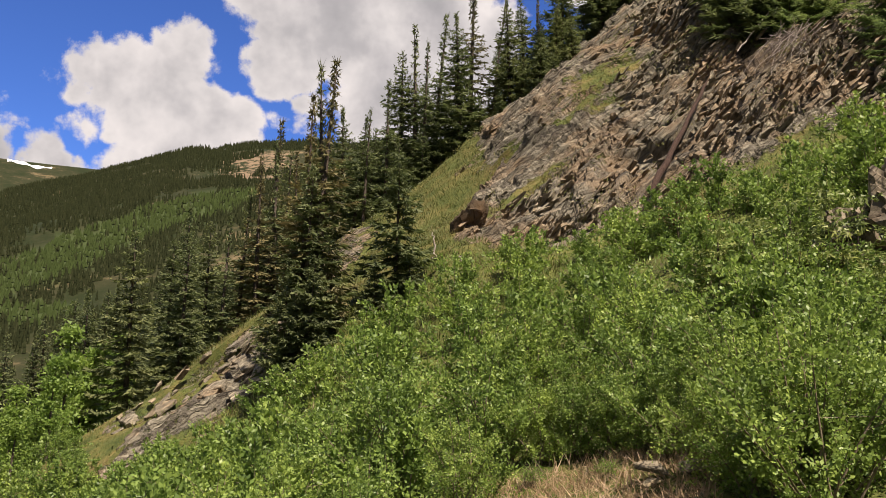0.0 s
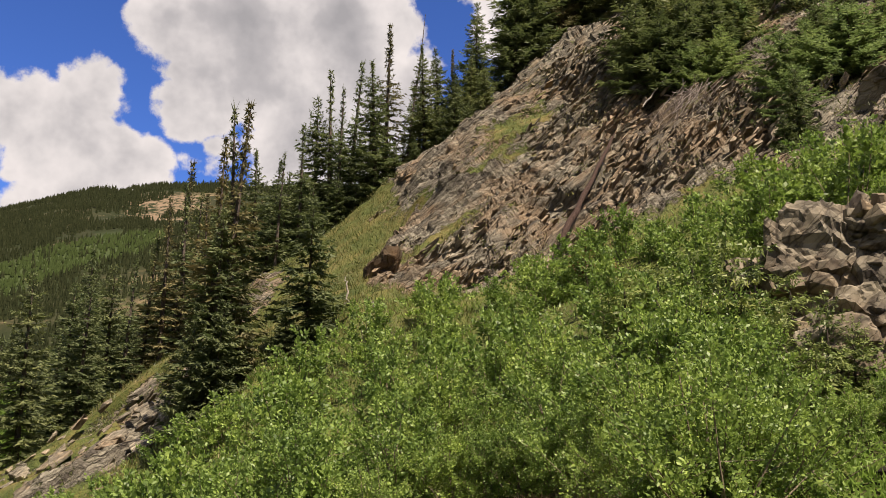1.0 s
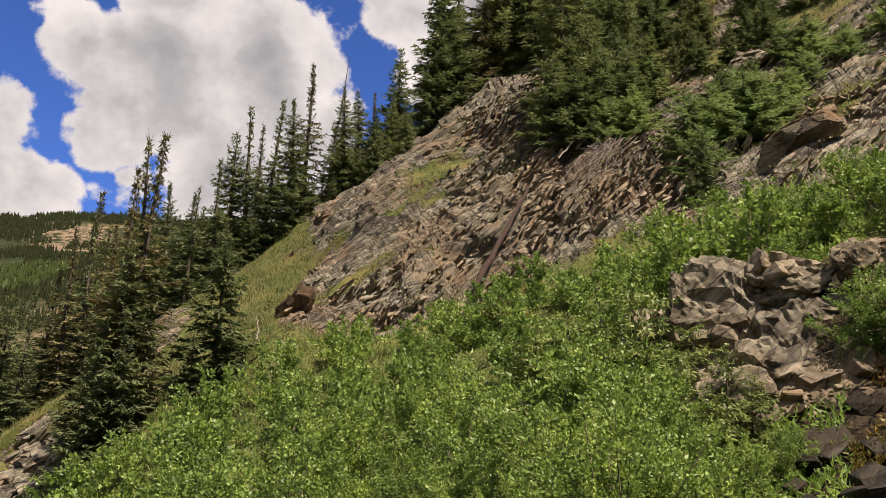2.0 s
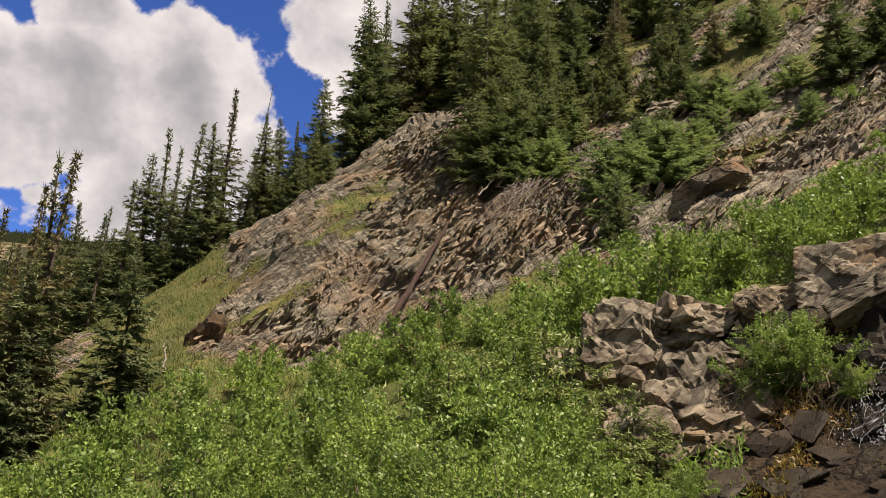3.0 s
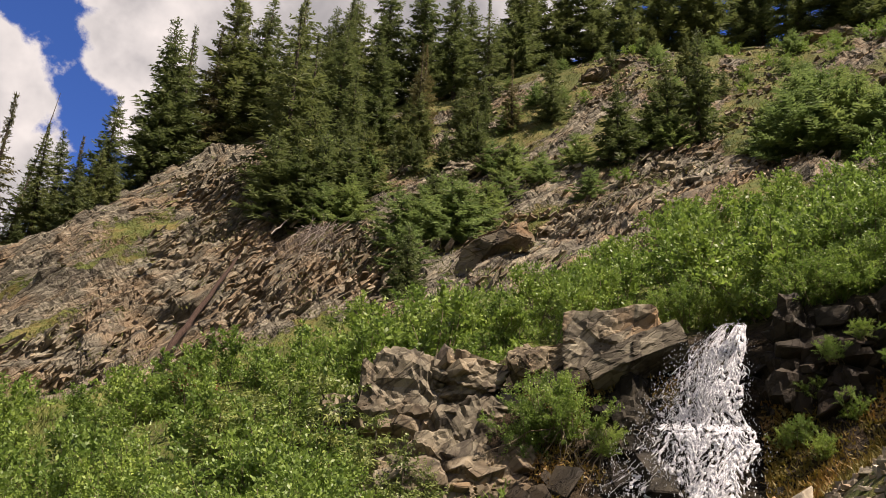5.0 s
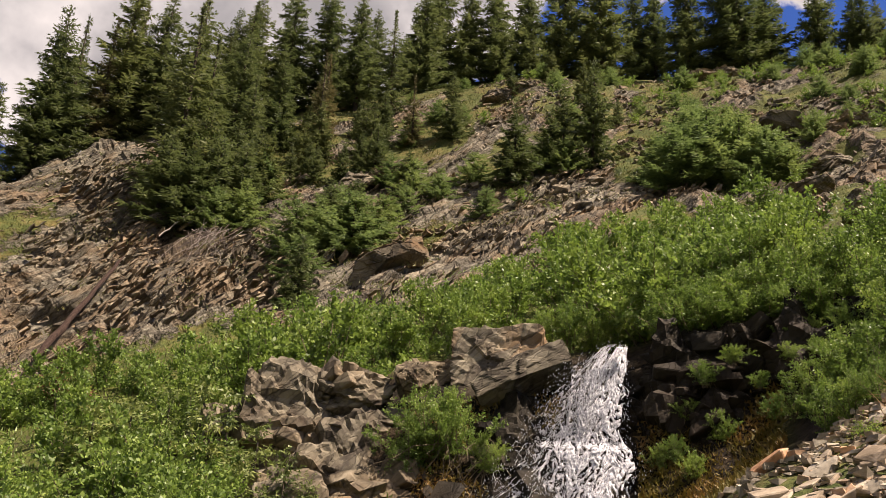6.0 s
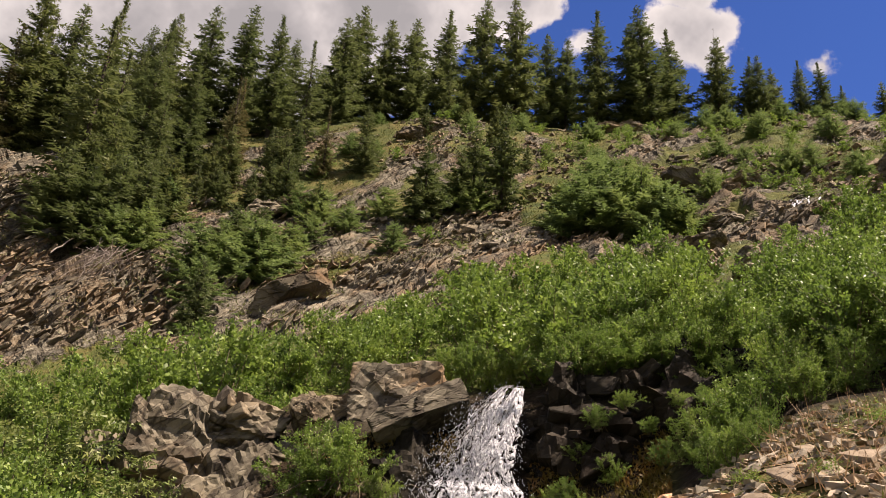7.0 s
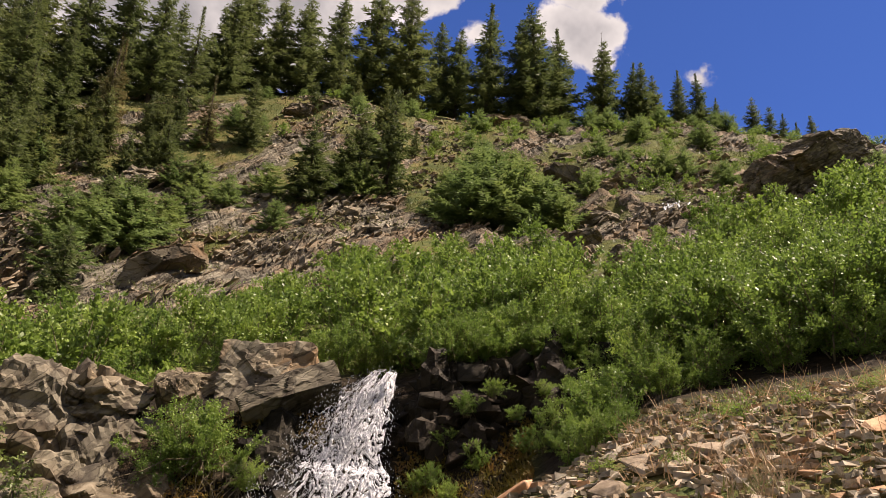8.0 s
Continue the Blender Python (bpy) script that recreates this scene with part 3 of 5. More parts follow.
def tube_rings(points, radii, sides):
    """Vertices and faces of a tapered tube along points."""
    pts = np.asarray(points, float)
    vs, fs = [], []
    for i, (p, rad) in enumerate(zip(pts, radii)):
        d = pts[min(i + 1, len(pts) - 1)] - pts[max(i - 1, 0)]
        d = d / max(np.linalg.norm(d), 1e-6)
        a = np.cross(d, (0.3, 1, 0.1) if abs(d[1]) < 0.9 else (1, 0.2, 0))
        a /= np.linalg.norm(a)
        b = np.cross(d, a)
        for k in range(sides):
            t = 2 * math.pi * k / sides
            vs.append(p + rad * (math.cos(t) * a + math.sin(t) * b))
    for i in range(len(pts) - 1):
        for k in range(sides):
            q = i * sides
            fs.append((q + k, q + (k + 1) % sides, q + sides + (k + 1) % sides, q + sides + k))
    return np.array(vs), np.array(fs)


def tubes(name, list_of, smooth=True):
    vs, fs, n = [], [], 0
    for pts, radii, sides in list_of:
        v, f = tube_rings(pts, radii, sides)
        vs.append(v), fs.append(f + n)
        n += len(v)
    return grid_mesh(name, np.vstack(vs), np.vstack(fs), smooth)


def spruce(seed, h, spread, density=1.0, thin_top=0.0, low=0.06, gap=0.0, mat=None, fine=1.0):
    """A spruce of height h: trunk, and tiers of drooping boughs with upturned ends, fringed by needle sprays."""
    rng = np.random.default_rng(seed)
    bend = rng.normal(0, 0.012 * h, 2)
    zs = np.linspace(0, h, 9)
    axis = np.stack([bend[0] * (zs / h) ** 2, bend[1] * (zs / h) ** 2, zs], 1)
    root = new("spruce_tree")
    part("trunk", tubes("trunk", [(axis - (0, 0, 0.3), 0.016 * h * (1 - zs / h) ** 0.8 + 0.012, 7)]), BARK, root)
    C, L, S, LEN, WID = [], [], [], [], []
    up = np.array((0, 0, 1.0))

    def fringe(c, d, lie, ln, wd):
        d = unit(d)
        C.append(c), L.append(d), S.append(unit(np.cross(d, lie))), LEN.append(ln * fine), WID.append(wd * fine)

    z = low * h
    while z < 0.985 * h:
        f = z / h
        spire = thin_top > 0 and f > 1 - thin_top
        reach0 = 1.2 * spread * h * (1 - f) ** 0.88 * (0.7 + 0.42 * rng.random()) + 0.10
        if f < 0.2:
            reach0 *= 0.72 + 1.4 * f
        if spire:
            reach0 = min(reach0, (0.06 + 0.62 * (1 - f)) * rng.uniform(0.4, 1.2))
        count = 5 if spire or f > 0.9 else int(rng.integers(6, 9))
        az0 = rng.random() * 7
        for b in range(count):
            if rng.random() < gap * (1.4 if spire else 1.0):
                continue
            a = az0 + 2 * math.pi * b / count + rng.normal(0, 0.2)
            reach = reach0 * (0.6 + 0.55 * rng.random())
            out, side = np.array((math.cos(a), math.sin(a), 0)), np.array((-math.sin(a), math.cos(a), 0))
            droop = -0.5 if f > 0.92 else 0.14 + 0.44 * (1 - f) + rng.normal(0, 0.08)
            m = max(3, int(reach / 0.105 * density))
            t = (np.arange(m) + 0.6) / m
            px = axis[min(8, int(f * 8))] * (1, 1, 0) + (0, 0, z + rng.normal(0, 0.06))
            base = px + out * (t * reach)[:, None] + up * (-droop * t * reach + 0.36 * t ** 2.4 * reach)[:, None]
            for sgn in (-1, 1):
                ln = (0.6 if spire else 1.0) * np.clip((0.10 + 0.36 * reach * np.sin(math.pi * (0.12 + 0.80 * t))) * (0.65 + 0.6 * rng.random(m)), 0.09, 0.5)
                d = out * 0.75 + side * sgn * (0.5 + 0.45 * rng.random(m))[:, None] + rng.normal(0, 0.13, (m, 3)) - up * 0.2
                fringe(base + rng.normal(0, 0.02, (m, 3)), d, up + rng.normal(0, 0.45, (m, 3)), ln, ln * 0.26 + 0.035)
            d = out * 0.35 + side * rng.normal(0, 0.5, m)[:, None] - up * 0.75 + rng.normal(0, 0.2, (m, 3))
            ln = rng.uniform(0.10, 0.24, m)
            fringe(base + rng.normal(0, 0.03, (m, 3)), d, out + rng.normal(0, 0.5, (m, 3)), ln, ln * 0.3 + 0.03)
            k = 3
            d = out + up * 0.35 + rng.normal(0, 0.3, (k, 3))
            fringe(np.repeat(base[-1:], k, 0), d, up + rng.normal(0, 0.5, (k, 3)), rng.uniform(0.12, 0.24, k), np.full(k, 0.06))
        z += (0.37 if not spire else 0.21) / density ** 0.5 * rng.uniform(0.65, 1.35) * (1.0 if f < 0.75 else 0.7)
    k = 10
    fringe(np.repeat(axis[-1:] - (0, 0, 0.25), k, 0) + rng.normal(0, 0.03, (k, 3)), up + rng.normal(0, 0.3, (k, 3)), np.array((1, 0.3, 0)) + rng.normal(0, 0.5, (k, 3)), rng.uniform(0.15, 0.45, k), np.full(k, 0.05))
    v, f = kites(np.vstack(C), np.vstack(L), np.vstack(S), np.concatenate(LEN), np.concatenate(WID))
    part("crown", grid_mesh("crown", v, f), mat or NEEDLE, root)
    return root


def plant(proto, place, scale, turn=0.0, lean=(0, 0)):
    """A copy of a plant, with its size and turn."""
    m = pose(place.x, place.y, place.z, lean[0], lean[1], turn)
    ob = copy_thing(proto, m)
    ob.matrix_basis = m @ Matrix.Diagonal((*scale, 1))
    return ob


def discard(protos):
    for o in protos:
        for c in (*o.children_recursive, o):
            bpy.data.objects.remove(c)


rng = random.Random(5)
TALL = [spruce(11, 10, 0.20, 1.0, 0.1), spruce(12, 10, 0.23, 1.0), spruce(13, 10, 0.15, 0.9, 0.35, gap=0.2), spruce(14, 10, 0.26, 1.0), spruce(15, 10, 0.19, 0.85, 0.2, gap=0.15), spruce(19, 10, 0.15, 0.9, 0.32, gap=0.15, mat=BROWNED)]
BACK = [spruce(16, 10, 0.21, 0.85), spruce(17, 10, 0.18, 0.85, 0.1), spruce(18, 10, 0.24, 0.85)]
BUSHY = [spruce(21, 5, 0.34, 1.3, 0, 0.02), spruce(22, 5, 0.42, 1.3, 0, 0.02)]
for o in TALL + BACK:
    tagged(o, "tall dark green spruce growing on the rocky slope", "tree", "spruces on the slope")
tagged(TALL[5], "slender spruce with partly browned needles on the rocky slope")
for o in BUSHY:
    tagged(o, "low bushy green spruce rooted among rocks", "tree", "spruces on the slope")


def grow(az, r, h, kind=None, width=1.0, stock=None):
    stock = stock or TALL
    o = stock[kind] if kind is not None else rng.choice(stock)
    h = max(0.6 * h, h - float(crest_lift(az, r)))
    s = h / (5 if stock is BUSHY else 10)
    return plant(o, at(az, r, 0.1), (s * width, s * width, s), rng.random() * 360, (rng.gauss(0, 1.5), rng.gauss(0, 1.5)))


# spruces standing alone on the lower slope: bearing, distance, height
for a, r, h, k, wd in ((-8.9, 22.4, 8.3, 5, 1.0), (-8.0, 23, 7.8, 2, 0.9), (-9.5, 22.2, 7.6, 5, 0.9), (-9.2, 21.8, 5.4, 1, 1.1), (-7.4, 22.2, 3.0, 3, 1.0), (-10.4, 21.4, 3.4, 3, 1.1), (-9.0, 21.2, 3.0, 1, 1.3),
                       (-3.2, 22.6, 3.9, 3, 1.4), (-4.6, 22.0, 1.6, 3, 1.3), (-2.3, 22.2, 1.5, 3, 1.3), (-19.9, 37, 8.1, 1, 1.0), (-16.9, 41, 7.8, 0, 1.0), (-17.8, 43, 8.3, 1, 1.0), (-22.4, 52, 10.0, 0, 1.0)):
    if h < 4.5:
        grow(a, r, h, k % 2, wd * 0.62, BUSHY)
    else:
        grow(a, r, h, k, wd)
for a, r, h in ((-14.5, 44, 8.1), (-13.4, 46, 9.4), (-12.3, 45, 10.1), (-11.1, 47, 10.9), (-11.7, 48, 13.0), (-9.8, 44, 8.0), (-15.5, 47, 9.0), (-6.2, 44, 7.0), (-6.8, 47, 9.0)):
    grow(a, r, h)
# the belt along the crest of the spur
for a, r, h in ((-4.1, 43, 7.5), (-3.0, 46, 9.3), (-5.5, 42, 6.2), (-2.1, 45, 10.3), (-1.6, 43, 8.2), (-0.9, 46, 10.5), (1.6, 44, 10.5), (1.0, 42, 8.2), (4.3, 43.5, 7.4), (5.4, 47, 7.3),
                (6.2, 48, 7.1), (7.8, 46, 8.4), (7.4, 44, 5.1), (11.5, 49, 12.0), (10.5, 48, 10.5), (13.9, 50, 10.3), (14.7, 51, 13.8), (10.1, 49, 6.7)):
    grow(a, r, h)
for i in range(24):
    a = -5 + i * 0.7 + rng.uniform(-0.3, 0.3)
    grow(a, rng.uniform(44, 50) + 0.15 * i, rng.uniform(4.0, 6.8), stock=BACK)
for i in range(10):
    grow(-3 + i * 1.3 + rng.uniform(-0.3, 0.3), 41.5 + rng.uniform(0, 1.5), rng.uniform(2.2, 4.0), stock=BUSHY, width=0.8)
# the wood above the rock face
for a, r, h in ((11.9, 50, 11.5), (15.3, 52, 12.1), (16.7, 52, 12.5), (19.5, 48, 13.0), (23.4, 54, 12.4), (26.2, 55, 13.7), (28.8, 54, 13.5), (31.5, 52, 12.6), (34.1, 49, 10.1), (21.6, 50, 10.7),
                (19.6, 37.5, 11.0), (25.9, 44, 7.8), (36.1, 42, 6.0), (39.1, 42, 5.9), (21.0, 39, 9.5), (29.0, 44, 8.0), (22.8, 42, 9.5), (17.6, 53, 10.0), (24.0, 40, 7.0)):
    grow(a, r, h)
for i in range(8):
    grow(12 + i * 3.4 + rng.uniform(-0.5, 0.5), rng.uniform(49, 60), rng.uniform(8.5, 12.5), stock=BACK)
# the skyline wood
for a, r, h in ((36.1, 58, 12.5), (37.4, 60, 14.1), (40.1, 60, 12.4), (42.2, 59, 12.1), (44.5, 62, 13.1), (47.2, 58, 13.7), (50.5, 58, 14.0), (53.0, 66, 12.5), (54.5, 65, 11.7), (56.9, 58, 13.2),
                (59.6, 60, 12.4), (61.3, 58, 14.0), (62.9, 60, 11.8), (66.1, 60, 10.8), (68.2, 61, 8.9), (69.1, 60, 8.5), (70.1, 64, 8.1), (71.9, 61, 8.5), (73.5, 60, 8.8), (74.5, 62, 7.1),
                (75.8, 68, 7.8), (77.1, 68, 9.8), (78.2, 68, 9.2), (79.1, 66, 8.1), (80.0, 68, 8.4), (81.1, 64, 7.6)):
    grow(a, r, h * 1.05, rng.choice((0, 1, 1, 3)), 1.05)
for i in range(8):
    a = 35 + i * 3.6 + rng.uniform(-0.5, 0.5)
    grow(a, rng.uniform(61, 70), float(np.interp(a, (35, 62, 75), (10.0, 9.0, 6))) * rng.uniform(0.75, 1.05), stock=BACK)
for a, r, h in ((46.5, 50, 4.0), (49.0, 46, 4.2), (49.8, 36, 6.2), (47.6, 38, 4.6), (51.6, 42, 2.5), (57.5, 55, 2.0), (68.0, 56, 2.5), (45.0, 52, 5.0), (43.5, 47, 4.0)):
    grow(a, r, h, stock=BUSHY, width=0.75)
# the wood below the spur
for i in range(64):
    a, r = rng.uniform(-31, -7), rng.uniform(50, 120)
    r = max(r, 85) if a < -20 else r
    grow(a, r, rng.uniform(8, 12.5), stock=BACK)
# young spruces between the rocks under the wood
for i in range(26):
    grow(rng.uniform(22, 37), rng.uniform(37.5, 47), rng.uniform(2.2, 5.0), stock=BUSHY, width=rng.uniform(0.6, 0.9))
for i in range(7):
    grow(rng.uniform(20, 38), rng.uniform(44, 52), rng.uniform(5.0, 9.0), stock=TALL)
# low spruces on the rock
for a, r, h, wd in ((18.9, 34.5, 4.2, 1.15), (20.6, 33.5, 3.6, 1.2), (22.3, 34, 4.2, 1.15), (24.0, 34.5, 3.8, 1.2), (21.4, 36, 5.0, 1.1), (19.8, 36.5, 4.6, 1.1), (25.5, 36, 4.0, 1.1), (30.5, 31.5, 2.6, 1.5), (32.6, 31, 2.8, 1.5), (23.4, 37, 4.6, 1.0), (29.2, 23.5, 2.4, 0.75), (28.4, 23.0, 1.4, 0.9), (36.0, 36, 3.0, 0.9), (33.5, 38, 4.0, 0.9), (44.0, 35, 4.2, 0.9), (46.5, 36, 3.4, 1.0), (85.2, 27, 1.2, 1.4), (87.0, 28, 1.6, 1.4), (22.0, 35, 4.0, 0.9)):
    grow(a, r, h, stock=BUSHY, width=wd)
discard(TALL + BACK + BUSHY)


def snag(az, r, h, lean, turn):
    """A dead bare spruce with stubs of branches."""
    rg = np.random.default_rng(int(az * 10) + 99)
    zs = np.linspace(0, h, 8)
    axis = np.stack([rg.normal(0, 0.03, 8), rg.normal(0, 0.03, 8), zs - 0.3], 1)
    root = new("dead_tree")
    part("trunk", tubes("trunk", [(axis, 0.065 * (1 - zs / h) + 0.012, 6)]), BARK, root)
    twigs = []
    for i in range(34):
        f = rg.uniform(0.3, 0.98)
        a, ln = rg.random() * 7, rg.uniform(0.15, 0.6) * (1.15 - f)
        p = np.array((0, 0, f * h))
        twigs.append((np.stack([p, p + (math.cos(a) * ln, math.sin(a) * ln, -0.1 * ln)]), (0.014, 0.004), 3))
    tagged(part("twigwork", tubes("twigwork", twigs), DEAD, root), kind="stuff")
    root.matrix_basis = Matrix.Translation(at(az, r, 0.1)) @ pose(0, 0, 0, lean, 0, turn)
    tagged(root, "dead grey spruce snag with bare twigs", "dead tree", "snags")


snag(9.0, 49, 9.5, 8, 75), snag(3.0, 45, 10.0, 5, 80), snag(-7.3, 48, 9.0, 2, 80), snag(66.0, 63, 11.0, 0, 0)

# ================= aspens and the far woods =================


def aspen(seed):
    rg = np.random.default_rng(seed)
    root = new("aspen_tree")
    zs = np.linspace(0, 8, 7)
    axis = np.stack([rg.normal(0, 0.06, 7), rg.normal(0, 0.06, 7), zs - 0.3], 1)
    limbs = [(axis[:6], 0.10 * (1 - zs[:6] / 8.4) + 0.01, 6)]
    tips = []
    for i in range(26):
        f = rg.uniform(0.25, 0.98)
        a, ln = rg.random() * 7, 1.7 * (1.15 - f) * rg.uniform(0.5, 1.0)
        p = axis[int(f * 6)]
        e = p + np.array((math.cos(a) * ln, math.sin(a) * ln, 0.6 * ln))
        limbs.append((np.stack([p, e]), (0.03, 0.008), 3))
        tips.append((p, e))
    part("trunk", tubes("trunk", limbs), BARK, root)
    tips = np.array(tips)
    n = 2400
    pick, s = rg.integers(0, len(tips), n), rg.uniform(0.3, 1.15, n)[:, None]
    c = tips[pick, 0] * (1 - s) + tips[pick, 1] * s + rg.normal(0, 0.25, (n, 3))
    d = unit(rg.normal(0, 1, (n, 3)))
    v, f = kites(c, d, unit(np.cross(d, rg.normal(0, 1, (n, 3)))), rg.uniform(0.15, 0.32, n), rg.uniform(0.12, 0.22, n))
    part("crown", grid_mesh("crown", v, f), ASPEN, root)
    return tagged(root, "slender aspen with pale green leaves below the slope", "tree", "aspens below the spur")


ASPENS = [aspen(51), aspen(52)]
for i in range(42):
    a, r = rng.uniform(-31, -20), rng.uniform(32, 58)
    s = rng.uniform(0.45, 0.75) + 0.006 * (r - 32)
    plant(rng.choice(ASPENS), at(a, r, 0.1), (s, s, s), rng.random() * 360)
discard(ASPENS)


def scatter_far(name, label, seed, n, heights, mat, keep, rounded=False):
    """Thousands of far trees in one mesh: jagged tiers, or leafy heads."""
    rg = np.random.default_rng(seed)
    az, r = rg.uniform(-40, 4, n * 3), np.sqrt(rg.uniform(150 ** 2, 1640 ** 2, n * 3))
    x, y = r * np.sin(np.radians(az)), r * np.cos(np.radians(az))
    k = keep(az, r, x, y, rg)
    x, y, r = x[k][:n], y[k][:n], r[k][:n]
    z = ground(x, y)
    p3 = np.stack([x, y, z], 1)
    z = z + swell(p3, r) - 0.5
    tiers = ((0.05, 0.2, 0.7), (0.42, 0.13, 1.0)) if not rounded else ((0.15, 0.34, 1.0),)
    sides = 4
    vs, fs, base = [], [], 0
    h = rg.uniform(*heights, len(x))
    turn = rg.random(len(x)) * 7
    for low, wide, high in tiers:
        ring = []
        for q in range(sides):
            t = turn + 2 * math.pi * q / sides
            w_ = wide * h * rg.uniform(0.6, 1.25, len(x))
            ring.append(np.stack([x + w_ * np.cos(t), y + w_ * np.sin(t), z + h * (low + rg.uniform(-0.05, 0.05, len(x)))], 1))
        tip = np.stack([x, y, z + h * high], 1)
        block = np.stack(ring + [tip], 1)
        vs.append(block.reshape(-1, 3))
        idx = base + np.arange(len(x))[:, None] * (sides + 1)
        for q in range(sides):
            fs.append(np.concatenate([idx + q, idx + (q + 1) % sides, idx + sides], 1))
        base += len(x) * (sides + 1)
    ob = part(name, grid_mesh(name, np.vstack(vs), np.vstack(fs)), mat)
    return tagged(ob, label, "trees", kind="stuff")


def conifer_keep(az, r, x, y, rg):
    n = fbm(np.stack([x / 60, y / 60, 0 * x + 3], 1), 3, 85)
    bare = np.exp(-((r - 1240) / 150.0) ** 2) * np.clip((az + 20) / 6, 0, 1) * 0.55
    return (~aspen_patch(az, r, x, y) | (rg.random(len(r)) < 0.12)) & (n - 1.5 * bare * (n < 0.25) > -0.35 - 0.3 * rg.random(len(r)))


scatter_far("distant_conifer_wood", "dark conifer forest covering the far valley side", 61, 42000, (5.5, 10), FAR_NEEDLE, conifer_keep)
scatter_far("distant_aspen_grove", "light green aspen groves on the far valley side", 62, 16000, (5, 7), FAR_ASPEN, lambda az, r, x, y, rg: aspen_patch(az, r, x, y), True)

# snow on the far bare ridge
m, n = material("old_snow")
finish(n, n.ramp(n.noise(n.add("ShaderNodeNewGeometry").outputs["Position"], 0.05).outputs[0], (0.3, (0.78, 0.80, 0.83)), (0.7, (0.9, 0.9, 0.9))), 0.7)
SNOW = m
sv, sf = [], []
for i in range(25):
    t = i / 24
    az = -27.7 + 2.5 * t
    for q in range(3):
        rr = 3475 + 22 * math.sin(5 * t + 1) + 8 * math.sin(17 * t + q) + (q - 1) * 15 * (0.35 + 0.65 * math.sin(math.pi * t) + 0.5 * (t < 0.25))
        v = at(az, rr)
        k = float(swell(np.array([v]), np.array([rr]))[0])
        sv.append((v.x, v.y, v.z + k + 1.5 + 2.0 * (q == 1)))
    if i:
        for q in range(2):
            b = i * 3 + q
            sf.append((b - 3, b, b + 1, b - 2))
tagged(part("snow_patch", grid_mesh("snow_patch", sv, sf, True), SNOW), "long white snow patch on the far bare ridge", "snow", kind="structure")

# ================= willows =================


def willow(seed, leaves, leaf, height=1.7, radius=1.25, stems=16, mat=None, name="willow_bush", broad=0.55):
    rg = np.random.default_rng(seed)
    root = new(name)
    rods, tips = [], []
    for i in range(stems):
        a, lean = rg.random() * 7, rg.uniform(0.05, 1.0)
        end = np.array((math.cos(a) * radius * lean, math.sin(a) * radius * lean, height * (1.05 - 0.5 * lean ** 2) * rg.uniform(0.7, 1.1)))
        mid = end * (0.42, 0.42, 0.55) + rg.normal(0, 0.06, 3)
        p0 = np.array((rg.normal(0, 0.15), rg.normal(0, 0.15), -0.25))
        t = np.linspace(0, 1, 5)[:, None]
        pts = (1 - t) ** 2 * p0 + 2 * t * (1 - t) * mid + t ** 2 * end
        rods.append((pts, np.linspace(0.015, 0.004, 5), 3))
        for q in range(7):
            s = rg.uniform(0.3, 1.0)
            b = pts[int(s * 4)]
            e = b + unit(rg.normal(0, 1, (1, 3)) + (0, 0, 0.6))[0] * rg.uniform(0.25, 0.6)
            if q < 3:
                rods.append((np.stack([b, e]), (0.005, 0.002), 3))
            tips.append((b, e))
        tips.append((pts[2], pts[4])), tips.append((pts[3], pts[4]))
    part("branchwork", tubes("branchwork", rods), STEM, root)
    tips = np.array(tips)
    pick = rg.integers(0, len(tips), leaves)
    s = rg.random(leaves)[:, None] ** 0.7
    c = tips[pick, 0] * (1 - s) + tips[pick, 1] * s + rg.normal(0, 0.035, (leaves, 3))
    c[:, 2] = np.maximum(c[:, 2], 0.02)
    d = unit(rg.normal(0, 0.8, (leaves, 3)) + (0, 0, 0.55) + unit(tips[pick, 1] - tips[pick, 0]) * 0.6)
    sd = unit(np.cross(d, rg.normal(0, 1, (leaves, 3)) + (0, 0, 0.5)))
    ln = leaf * rg.uniform(0.6, 1.3, leaves)
    v, f = lozenges(c, d, sd, ln, ln * broad)
    part("foliage", grid_mesh("foliage", v, f), mat or WILLOW, root)
    return tagged(root, "dense green willow bush with many thin stems", "bush", "willow thicket")


W_NEAR = [willow(31, 8000, 0.059, stems=16), willow(32, 8000, 0.059, stems=16), willow(33, 8000, 0.055, 1.5, 1.1, stems=16)]
W_CLOSE = [willow(36, 10000, 0.047, stems=20), willow(37, 10000, 0.045, 1.6, 1.2, stems=20)]
W_FAR = [willow(34, 2900, 0.098, stems=11), willow(35, 2900, 0.098, stems=11), willow(41, 2700, 0.098, 1.9, 1.1, stems=10)]


def thicket(az0, az1, r0, r1, gap, h0, h1, far=False):
    """Bushes close together, in loose rows."""
    r = r0
    while r < r1:
        step = math.degrees(gap / r)
        a = az0 + rng.random() * step
        while a < az1:
            aa, rr = a + rng.uniform(-0.35, 0.35) * step, r + rng.uniform(-0.4, 0.4) * gap
            if willow_ground(aa, rr):
                s = rng.uniform(h0, h1) / 1.7
                plant(rng.choice(W_CLOSE if rr < 9.2 else W_FAR if far else W_NEAR), at(aa, rr, 0.08), (s * 1.15, s * 1.15, s), rng.random() * 360)
            a += step
        r += gap * 0.9


